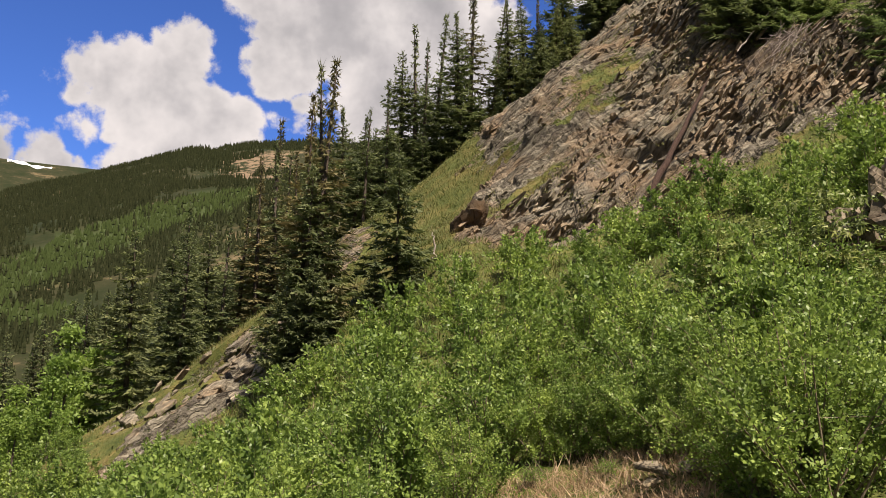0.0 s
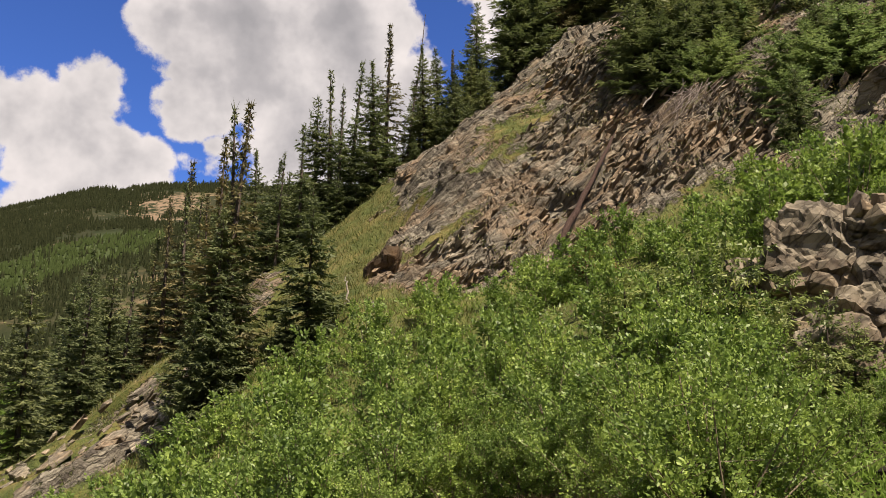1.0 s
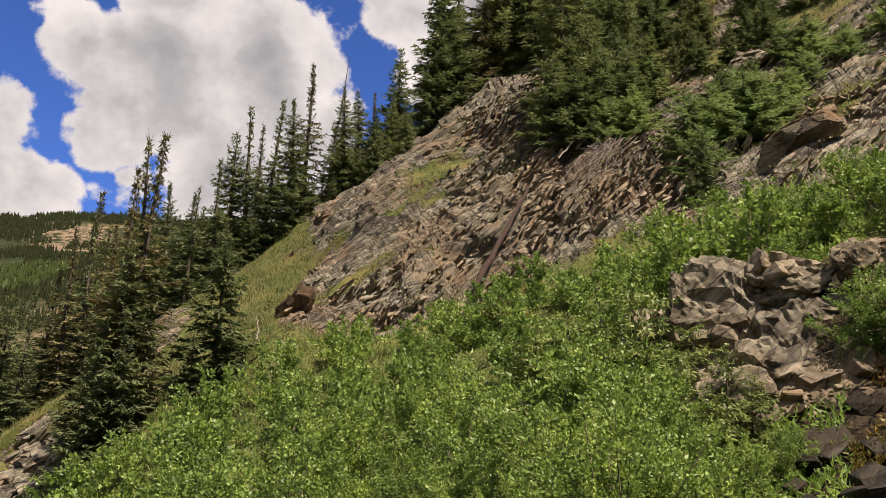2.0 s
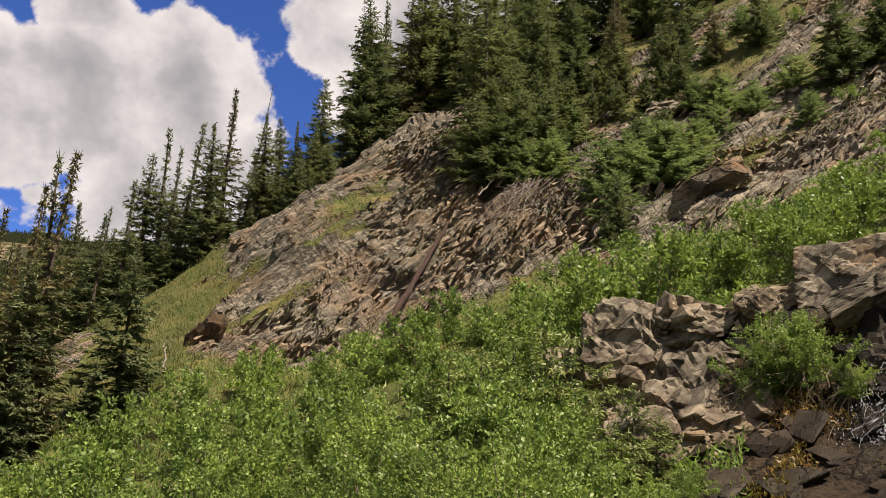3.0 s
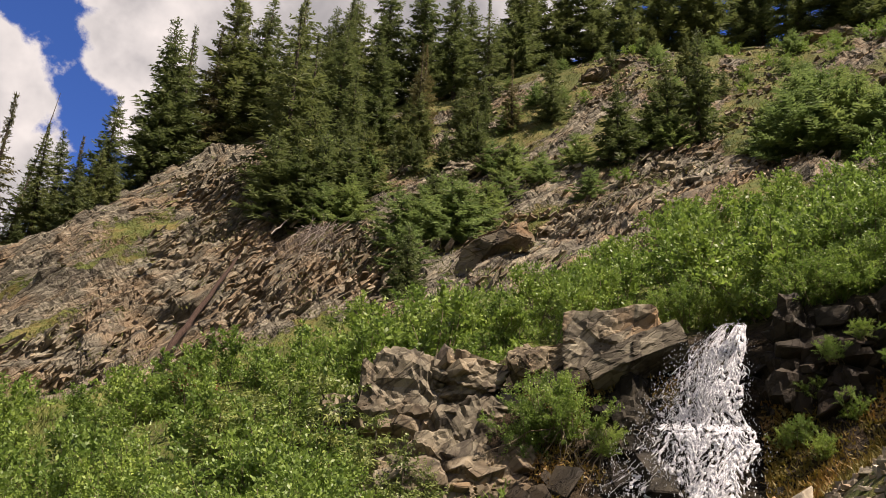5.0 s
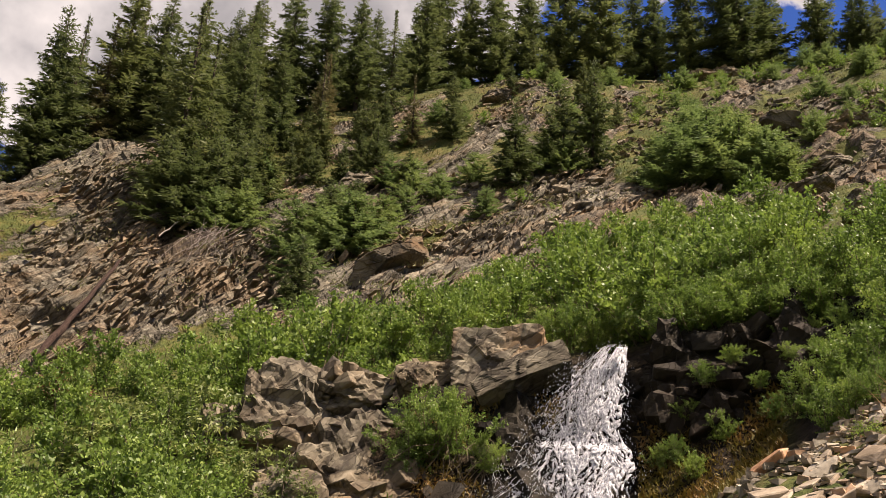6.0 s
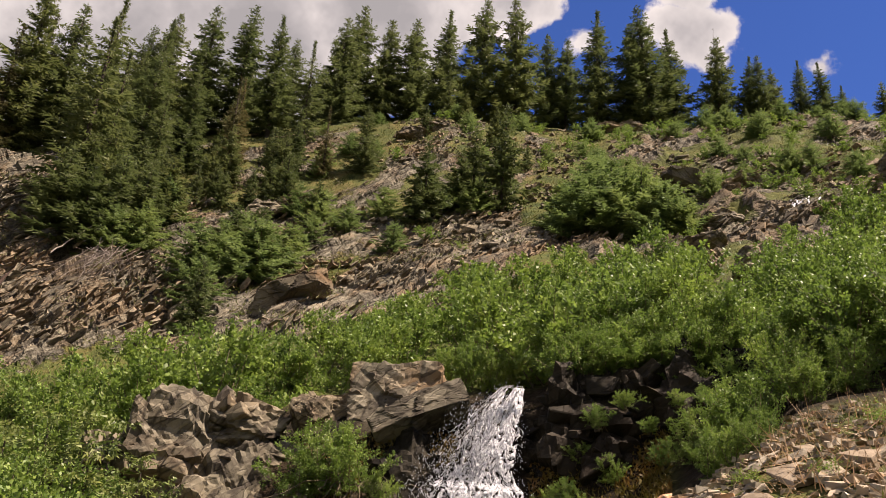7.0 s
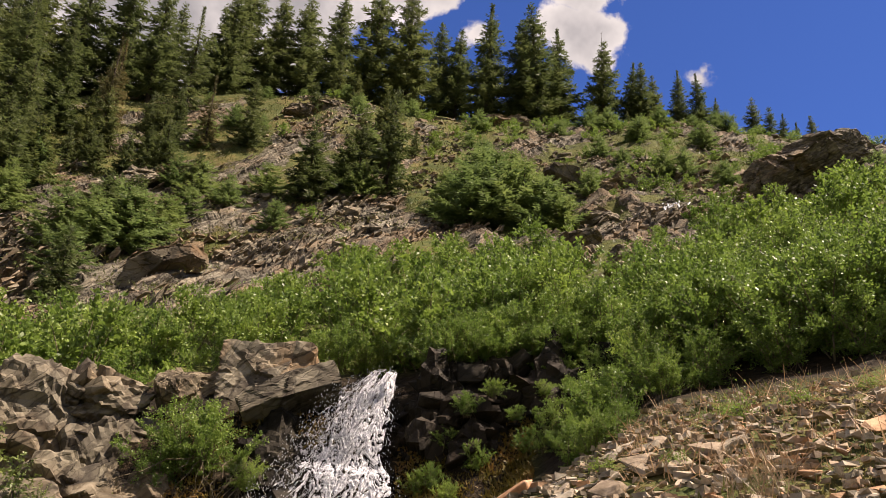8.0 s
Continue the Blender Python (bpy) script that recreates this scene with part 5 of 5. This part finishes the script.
def waterfall():
    rg = np.random.default_rng(77)
    root = new("waterfall")
    S, T = np.meshgrid(np.linspace(-1, 1, 151), np.linspace(0, 1, 301))
    warp = fbm(np.stack([S.ravel() * 5, T.ravel() * 14, 0 * S.ravel() + 9], 1), 3, 97)
    sw = S.ravel() + 0.045 * warp
    flow = np.stack([sw * (13 + 30 * T.ravel()), T.ravel() * 74, 0 * sw], 1)
    streak = np.stack([sw * (6 + 14 * T.ravel()), T.ravel() * 16, 0 * sw + 5], 1)
    wave = 0.45 * fbm(streak, 3, 95) + 0.65 * fbm(flow, 3, 91)
    P = fall_point(S.ravel(), T.ravel(), 0.05 + 0.02 * wave)
    idx = np.arange(151 * 301).reshape(301, 151)
    F = np.stack([idx[:-1, :-1], idx[:-1, 1:], idx[1:, 1:], idx[1:, :-1]], -1).reshape(-1, 4)
    edge = np.abs(S.ravel())
    dens = wave - 0.9 * np.clip(edge - 0.6, 0, 1) - 0.75 * np.clip(-0.15 - S.ravel(), 0, 1) + 0.18 * np.clip(S.ravel(), 0, 0.6) - 1.2 * (T.ravel() < 0.05 * (1 + fbm(streak, 2, 99))) + 0.22 * (T.ravel() < 0.52) * (S.ravel() > -0.3) + 0.2 * np.exp(-((T.ravel() - 0.62) / 0.05) ** 2)
    F = F[dens[F].mean(1) > -0.13]
    part("sheet", grid_mesh("sheet", P, F, True), WATER, root)
    rods = []
    for i in range(330):
        s0, t0 = np.clip(rg.normal(-0.1, 0.6), -1.0, 1.0), rg.uniform(0, 0.98)
        ln = rg.uniform(0.02, 0.06)
        t = np.linspace(t0, min(1.02, t0 + ln), 5)
        s = s0 + rg.normal(0, 0.06, 5).cumsum()
        pts = fall_point(s, t, 0.10 + 0.05 * rg.random())
        k = rg.uniform(0.0015, 0.0045)
        rods.append((pts, (k * 0.3, k, k * 1.2, k, k * 0.2), 3))
    part("strand_veil", tubes("strand_veil", rods), WATER, root)
    n_ = 6500
    t, s = rg.uniform(0.05, 1.05, n_) ** 0.8, np.clip(rg.normal(-0.1, 0.6, n_), -1.25, 1.15)
    c = fall_point(s, t, 0.10) + rg.normal(0, 0.04, (n_, 3))
    k = rg.uniform(0.003, 0.012, n_)[:, None]
    tet = np.array(((0, 0, 1.6), (0.9, 0, -0.5), (-0.45, 0.8, -0.5), (-0.45, -0.8, -0.5)))
    v = (c[:, None, :] + tet[None] * k[:, None, :]).reshape(-1, 3)
    b = np.arange(n_)[:, None] * 4
    f = np.concatenate([b + q for q in ((0, 1, 2), (0, 2, 3), (0, 3, 1), (1, 3, 2))])
    part("spray", grid_mesh("spray", v, f), WATER, root)
    return tagged(root, "white waterfall splashing down dark wet rock", "waterfall")


waterfall()


def rill(az, r, n_, width):
    rg = np.random.default_rng(int(az))
    root = new("small_cascade")
    rods = []
    for i in range(n_):
        a0, r0 = az + rg.normal(0, width), r + rg.uniform(-0.8, 0.8)
        pts = np.array([at(a0 + rg.normal(0, 0.05), r0 - q * 0.12, -0.12 - 0.1 * rg.random()) for q in range(5)])
        rods.append((pts, (0.01, 0.03, 0.035, 0.03, 0.01), 4))
    part("strand_veil", tubes("strand_veil", rods), WATER, root)
    tagged(root, "small white cascade between willows on the upper slope", "waterfall")


rill(71.2, 31, 40, 0.5)

# ================= rubble and slabs =================
def loose(name, az, r, size, sink, label, category, group, seed, mat=None):
    rg = random.Random(seed)
    me = BLOCKS[rg.randrange(12)]
    if mat:
        key = me.name + mat.name
        if key not in ALT:
            ALT[key] = me.copy()
            ALT[key].materials[0] = mat
        me = ALT[key]
    ob = new(name, me)
    p = at(az, r)
    k = 0.35
    n = Vector((float(ground([p.x - k], [p.y])[0] - ground([p.x + k], [p.y])[0]) / (2 * k), float(ground([p.x], [p.y - k])[0] - ground([p.x], [p.y + k])[0]) / (2 * k), 1)).normalized()
    q = n.to_track_quat("Z", "Y").to_matrix().to_4x4()
    ob.matrix_basis = Matrix.Translation(p + n * size * (0.3 - sink)) @ q @ pose(0, 0, 0, rg.uniform(-16, 16), rg.uniform(-16, 16), rg.random() * 360) @ Matrix.Diagonal((size, size, size, 1))
    if label:
        tagged(ob, label, category, group)
    return ob


for i in range(300):
    a = rng.uniform(57, 92)
    r = rng.uniform(5.0, float(np.interp(a, (57, 61, 66, 70, 77, 92), (7.0, 7.3, 7.3, 7.9, 9.0, 9.4))))
    big = rng.random() < 0.14
    loose("stone", a, r, rng.uniform(0.10, 0.21) if big else 0.03 + 0.08 * rng.random() ** 1.5, 0.2, "angular grey and rusty stone lying in dry rubble", "stone", "rubble stones", 500 + i)
loose("stone", 61.2, 7.2, 0.2, 0.0, "orange-stained angular stone at the edge of the rubble", "stone", "rubble stones", 900, RUSTY)
loose("stone", 53.0, 9.7, 0.30, 0.0, "orange-brown block at the foot of the waterfall", "stone", "rubble stones", 901, RUSTY)
loose("stone", 55.2, 9.4, 0.28, 0.0, "greenish grey block at the foot of the waterfall", "stone", "rubble stones", 902)
loose("stone", 13.74, 8.3, 0.15, 0.0, "flat tan stone lying in dead grass", "stone", "trail stones", 903, ROCK)
loose("stone", 16.85, 8.2, 0.2, 0.0, "flat grey stone lying beside dead grass", "stone", "trail stones", 904, ROCK)
loose("stone", 13.5, 8.0, 0.12, 0.0, "flat grey stone lying beside dead grass", "stone", "trail stones", 905, ROCK)
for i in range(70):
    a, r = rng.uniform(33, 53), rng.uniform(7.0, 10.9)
    loose("wet_stone", a, r, rng.uniform(0.10, 0.3), 0.1, "dark wet stone in the stream bed", "stone", "stream stones", 1000 + i, WET_SHADE_ROCK)
for i in range(80):
    a, r = rng.uniform(-21, -10), rng.uniform(22, 31)
    loose("rock", a, r, 0.1 + 0.4 * rng.random() ** 2, 0.15, "angular brown rock on the grassy lower outcrop", "rock", "outcrop rocks", 1300 + i, ROCK)
for i in range(75):
    a, r = rng.uniform(28, 85), rng.uniform(27, 54)
    loose("rock", a, r, rng.uniform(0.2, 0.5), 0.15, "pale weathered rock on the grassy slope", "rock", "slope rocks", 1100 + i, ROCK)

# gravel between the stones
rg = np.random.default_rng(9)
chips_v, chips_f = [], []
cube = np.array([(x, y, z) for x in (-1, 1) for y in (-1, 1) for z in (-1, 1)], float)
quads = np.array(((0, 1, 3, 2), (4, 6, 7, 5), (0, 4, 5, 1), (2, 3, 7, 6), (0, 2, 6, 4), (1, 5, 7, 3)))
n_ = 3600
az, r = rg.uniform(56, 94, n_), rg.uniform(4.5, 9.2, n_)
cx, cy = r * np.sin(np.radians(az)), r * np.cos(np.radians(az))
cz = ground(cx, cy)
for i in range(n_):
    k = 0.01 + 0.045 * rg.random() ** 2.5
    t = rg.random() * 7
    c = cube * (1, rg.uniform(0.5, 0.9), 0.4) * k + rg.normal(0, 0.22 * k, (8, 3))
    c = np.stack([c[:, 0] * math.cos(t) - c[:, 1] * math.sin(t), c[:, 0] * math.sin(t) + c[:, 1] * math.cos(t), c[:, 2]], 1)
    chips_v.append(c + (cx[i], cy[i], cz[i] + 0.2 * k + 0.03))
    chips_f.append(quads + 8 * i)
tagged(part("gravel", grid_mesh("gravel", np.vstack(chips_v), np.vstack(chips_f)), STONE), "small broken stones between the rubble", "gravel", kind="stuff")

# ================= dead wood =================


def bole(name, p0, p1, r0, r1, mat, label, category, bend=0.05, seed=3):
    rg = np.random.default_rng(seed)
    t = np.linspace(0, 1, 14)[:, None]
    pts = np.array(p0) * (1 - t) + np.array(p1) * t + rg.normal(0, bend, (14, 3)) * 0.25
    rad = np.linspace(r0, r1, 14) * rg.uniform(0.85, 1.12, 14)
    rad[0] *= 0.5
    rad[-1] *= 0.4
    me = tubes(name, [(pts, rad, 9)], False)
    return tagged(part(name, me, mat), label, category)


bole("fallen_log", at(13.8, 25.5, -0.5), at(17.5, 30.0, -0.72), 0.11, 0.05, LOGWOOD, "long rotten brown log lying down the rock face", "log")
bole("dead_branch", at(19.3, 32.0, -0.2), at(21.6, 32.9, -1.0), 0.03, 0.012, DEAD, "bleached dead branch sticking out of the rock", "branch")
bole("stump", at(22.0, 32.2, 0.1), at(22.1, 32.2, -0.7), 0.035, 0.025, DEAD, "bleached broken stump on the rock ledge", "stump", 0.02)
bole("stump", at(-0.63, 24.8, 0.1), at(-0.7, 24.9, -0.8), 0.035, 0.02, DEAD, "bleached white stump in the grass", "stump", 0.1)
bole("stump", at(1.1, 22.6, 0.1), at(1.2, 22.6, -0.3), 0.035, 0.02, DEAD, "short bleached stump in the grass", "stump", 0.1)
bole("dead_branch", at(31.0, 35, -0.2), at(33.0, 36.5, -0.7), 0.05, 0.02, DEAD, "bleached dead branch lying on the upper slope", "branch")
bole("dead_branch", at(46.0, 46, -0.2), at(48.2, 47.5, -0.6), 0.06, 0.03, DEAD, "bleached dead branch lying among slope rocks", "branch")

def root_tangle(az, r, z, n_, seed):
    """Bare roots and twigs hanging over the bank."""
    rg = np.random.default_rng(seed)
    base = np.array(at(az, r)) * (1, 1, 0) + (0, 0, z)
    out = -np.array((math.sin(radians(az)), math.cos(radians(az)), 0))
    side = np.array((math.cos(radians(az)), -math.sin(radians(az)), 0))
    root = new("root_tangle")
    for i in range(n_):
        p = base + side * rg.normal(0, 0.28) + np.array((0, 0, rg.normal(0, 0.12)))
        d = out * rg.uniform(0.2, 0.6) + side * rg.normal(0, 0.5) + np.array((0, 0, rg.uniform(-0.7, 0.1)))
        t = np.linspace(0, 1, 6)[:, None]
        pts = p + d * t * rg.uniform(0.5, 1.0) + rg.normal(0, 0.025, (6, 3)) - np.array((0, 0, 0.18)) * t ** 2
        k = rg.uniform(0.005, 0.012)
        part("root", tubes("root", [(pts, np.linspace(k, k * 0.35, 6), 4)]), STEM, root)
    return tagged(root, "bare brown roots hanging over the stream bank", "roots")


root_tangle(42.4, 11.0, 3.3, 22, 5)


def brush_pile(az, r, n_, seed):
    """Thin dead branches fanned out down the rock from one heap."""
    rg = np.random.default_rng(seed)
    root = new("brush_pile")
    for i in range(n_):
        top = np.array(at(az + rg.normal(0, 0.9), r + rg.normal(0, 0.3), -0.5 - 0.25 * rg.random()))
        foot = np.array(at(az - 0.8 + rg.normal(0, 2.0), r - rg.uniform(0.8, 2.8), -0.4 - 0.25 * rg.random()))
        t = np.linspace(0, 1, 5)[:, None]
        k = rg.uniform(0.007, 0.017)
        part("stick", tubes("stick", [(top * (1 - t) + foot * t + rg.normal(0, 0.05, (5, 3)), np.linspace(k, k * 0.4, 5), 4)]), DEAD if i % 3 == 0 else BARK, root)
    tagged(root, "fan of thin grey dead branches heaped on the rock", "branches")


brush_pile(23.0, 31.0, 60, 8)

# ================= grass =================


def turf(name, label, seed, n, az, r, length, width, mat, lay=0.35, keep=None, rise=-0.03):
    rg = np.random.default_rng(seed)
    a, d = rg.uniform(*az, n), np.sqrt(rg.uniform(r[0] ** 2, r[1] ** 2, n))
    x, y = d * np.sin(np.radians(a)), d * np.cos(np.radians(a))
    if keep:
        k = keep(x, y, rg)
        x, y = x[k], y[k]
    n = len(x)
    z = ground(x, y)
    p = np.stack([x, y, z], 1)
    z = z + 0.25 * fbm(p * 0.3, 3, 9) * np.clip(np.hypot(x, y) / 20, 0.15, 1) + 0.05 * fbm(p * 1.7, 2, 12) + rise
    c = np.stack([x, y, z], 1)
    up = unit(rg.normal(0, lay, (n, 3)) + (0, 0, 1))
    v, f = kites(c, up, unit(np.cross(up, rg.normal(0, 1, (n, 3)))), length * rg.uniform(0.5, 1.3, n), width * rg.uniform(0.6, 1.3, n))
    return tagged(part(name, grid_mesh(name, v, f), mat), label, "grass", kind="stuff")


def on_soil(x, y, rg):
    return rockiness(x, y) < 0.35 + 0.1 * rg.random(len(x))


turf("slope_grass", "tufts of green and yellow grass on the slope", 71, 90000, (-26, 90), (18, 56), 0.16, 0.035, GRASS, 0.6, on_soil)
turf("tussock_grass", "yellow-green tussocks between rocks of the upper slope", 80, 30000, (15, 82), (30, 54), 0.2, 0.05, GRASS, 0.7, on_soil)
turf("ledge_grass", "olive and yellow grass tufts on ledges of the rock face", 82, 26000, (0, 54), (22.5, 46), 0.17, 0.035, GRASS, 0.8,
     lambda x, y, rg: fbm(np.stack([x * 0.9, y * 0.35, 0 * x], 1), 2, 57) > 0.12 + 0.14 * rg.random(len(x)), 0.2)
turf("meadow_grass", "taller yellow-green grass on the open slope", 77, 45000, (-16, 8), (16, 40), 0.22, 0.025, GRASS, 0.6, on_soil)
turf("bank_grass", "green and dry grass between the stones", 72, 16000, (58, 92), (5.2, 9.6), 0.12, 0.014, GRASS, 0.9,
     lambda x, y, rg: fbm(np.stack([x * 1.3, y * 1.3, 0 * x], 1), 2, 61) > 0.12 + 0.3 * rg.random(len(x)))
turf("dead_grass", "flattened dead grass beside the trail", 73, 9500, (2.5, 17.8), (7.0, 9.5), 0.2, 0.013, STRAW, 3.0)
turf("dead_stalk_tangle", "dry brown stalks standing in the rubble", 74, 380, (74.5, 78.5), (5.6, 6.6), 0.26, 0.007, STRAW, 0.6)
turf("fallen_stalks", "dead stalks lying across the rubble", 84, 1600, (68, 92), (6.0, 8.8), 0.26, 0.009, STRAW, 2.5, None, 0.05)
turf("undergrowth", "green grass and herbs under the willows", 76, 42000, (-30, 62), (7, 24), 0.2, 0.035, WILLOW, 0.9, lambda x, y, rg: ((np.hypot(x, y) > 9.6) & (np.hypot(x, y) > 13 * (np.degrees(np.arctan2(x, y)) > 33))) | (np.degrees(np.arctan2(x, y)) < 0))
turf("stream_herbs", "low green herbs beside the stream bed", 79, 2600, (28, 37), (7.6, 11.0), 0.13, 0.04, ASPEN, 1.0, None, 0.05)
turf("wall_moss", "green and rusty moss on the shaded wet wall", 78, 8000, (53.0, 62), (9.4, 11.4), 0.09, 0.035, MOSS, 1.2, None, 0.06)
turf("moss", "mossy brown and green tufts beside the waterfall", 75, 9000, (37, 48), (8.6, 11.8), 0.08, 0.03, MOSS, 1.4,
     lambda x, y, rg: fbm(np.stack([x * 1.6, y * 1.6, 0 * x], 1), 2, 66) > 0.05 + 0.25 * rg.random(len(x)), 0.06)

# ================= slabs of the rock face =================
SLABS = [hull(300 + i, 1, random.Random(i + 9).uniform(0.45, 0.7), random.Random(i + 70).uniform(0.10, 0.22), 13, 1) for i in range(8)]
for me in SLABS:
    me.materials.append(ROCK)
# plates standing out of the beds, too many to pick apart singly
rg = np.random.default_rng(31)
vs, fs, count = [], [], 0
lean = Matrix.Rotation(radians(-22), 3, "Z") @ Matrix.Rotation(-DIP, 3, "Y")
lean = np.array(lean)
n_ = 30000
zone = rg.choice(4, n_, p=(0.13, 0.19, 0.45, 0.23))
A = np.choose(zone, (rg.uniform(53, 86, n_), rg.uniform(33, 78, n_), rg.uniform(0.5, 31, n_), np.where(rg.random(n_) < 0.8, rg.uniform(28, 55, n_), rg.uniform(-23, -4, n_))))
R = np.choose(zone, (rg.uniform(24, 37, n_), rg.uniform(34, 54, n_), rg.uniform(23.5, 45, n_), rg.uniform(21.5, 37, n_)))
X, Y = R * np.sin(np.radians(A)), R * np.cos(np.radians(A))
Z = ground(X, Y)
E = X * math.cos(radians(22)) - Y * math.sin(radians(22))
rib = fbm(np.stack([(E * math.cos(DIP) + Z * math.sin(DIP)) * 0.3, 0.2 * Y, (Z * math.cos(DIP) - E * math.sin(DIP)) * 0.9], 1), 2, 53)
keep = (rockiness(X, Y) > rg.uniform(np.where((A > 53) | ((R > 37) & (A > 33)), 0.25, 0.4), 0.85)) & (rib > rg.uniform(-0.12, 0.22, n_))
for x, y, z, a in list(zip(X[keep], Y[keep], Z[keep], A[keep]))[:2300]:
    size = np.array((rg.uniform(0.10, 0.36), rg.uniform(0.08, 0.24), rg.uniform(0.015, 0.055))) * rg.uniform(0.45, 1.15)
    c = cube * size * rg.uniform(0.42, 1.05, (8, 3)) + rg.normal(0, 0.03, (8, 3))
    twist = np.array(Matrix.Rotation(rg.normal(0, 0.15), 3, "X") @ Matrix.Rotation(rg.normal(-0.05, 0.15), 3, "Y") @ Matrix.Rotation(rg.normal(0, 0.6), 3, "Z"))
    vs.append(c @ (lean @ twist).T + (x - 0.1 * math.sin(radians(a)), y - 0.1 * math.cos(radians(a)), z + rg.uniform(-0.10, 0.2)))
    fs.append(quads + 8 * count)
    count += 1
ledges = part("bed_plates", grid_mesh("bed_plates", np.vstack(vs), np.vstack(fs)), ROCK, ground_sheet)
tagged(ledges, "thin broken schist plates along the rock beds", kind="stuff")
rg = np.random.default_rng(37)
vs, fs = [], []
n_ = 9000
A, R = rg.uniform(34, 86, n_), rg.uniform(29, 56, n_)
X, Y = R * np.sin(np.radians(A)), R * np.cos(np.radians(A))
keep = fbm(np.stack([X * 0.22, Y * 0.22, 0 * X], 1), 3, 58) > rg.uniform(-0.1, 0.55, n_)
Z = ground(X, Y)
P0 = np.stack([X, Y, Z], 1)
Z = Z + 0.25 * fbm(P0 * 0.3, 3, 9) + 0.05 * fbm(P0 * 1.7, 2, 12)
for x, y, z in list(zip(X[keep], Y[keep], Z[keep]))[:2600]:
    k = 0.05 + 0.22 * rg.random() ** 2.5
    c = cube * (1, rg.uniform(0.5, 0.9), rg.uniform(0.25, 0.6)) * k * rg.uniform(0.5, 1.0, (8, 3)) + rg.normal(0, 0.12 * k, (8, 3))
    turn = np.array(Matrix.Rotation(rg.normal(-0.45, 0.3), 3, "X") @ Matrix.Rotation(rg.normal(-0.2, 0.3), 3, "Y") @ Matrix.Rotation(rg.random() * 6.3, 3, "Z"))
    fs.append(quads + 8 * len(vs))
    vs.append(c @ turn.T + (x, y, z + 0.25 * k))
tagged(part("scree", grid_mesh("scree", np.vstack(vs), np.vstack(fs)), ROCK, ground_sheet), "broken stones strewn over the upper slope", kind="stuff")
made = 0
while made < 220:
    if rng.random() < 0.62:
        a, r = rng.uniform(2, 31), rng.uniform(25, 40)
    elif rng.random() < 0.6:
        a, r = rng.uniform(27, 55), rng.uniform(22, 30)
    else:
        a, r = rng.uniform(-24, -12), rng.uniform(24, 32)
    p = at(a, r)
    if float(rockiness(np.array([p.x]), np.array([p.y]))[0]) < 0.55:
        continue
    ob = new("slab", SLABS[rng.randrange(8)])
    s = rng.uniform(0.12, 0.34)
    ob.matrix_basis = Matrix.Translation(p + Vector((0, -0.15, 0.15))) @ pose(0, 0, 0, rng.gauss(-12, 7), rng.gauss(-47, 8), -22 + rng.gauss(0, 22)) @ Matrix.Diagonal((s * 1.1, s, s * 1.2, 1))
    ob.parent = ground_sheet
    made += 1
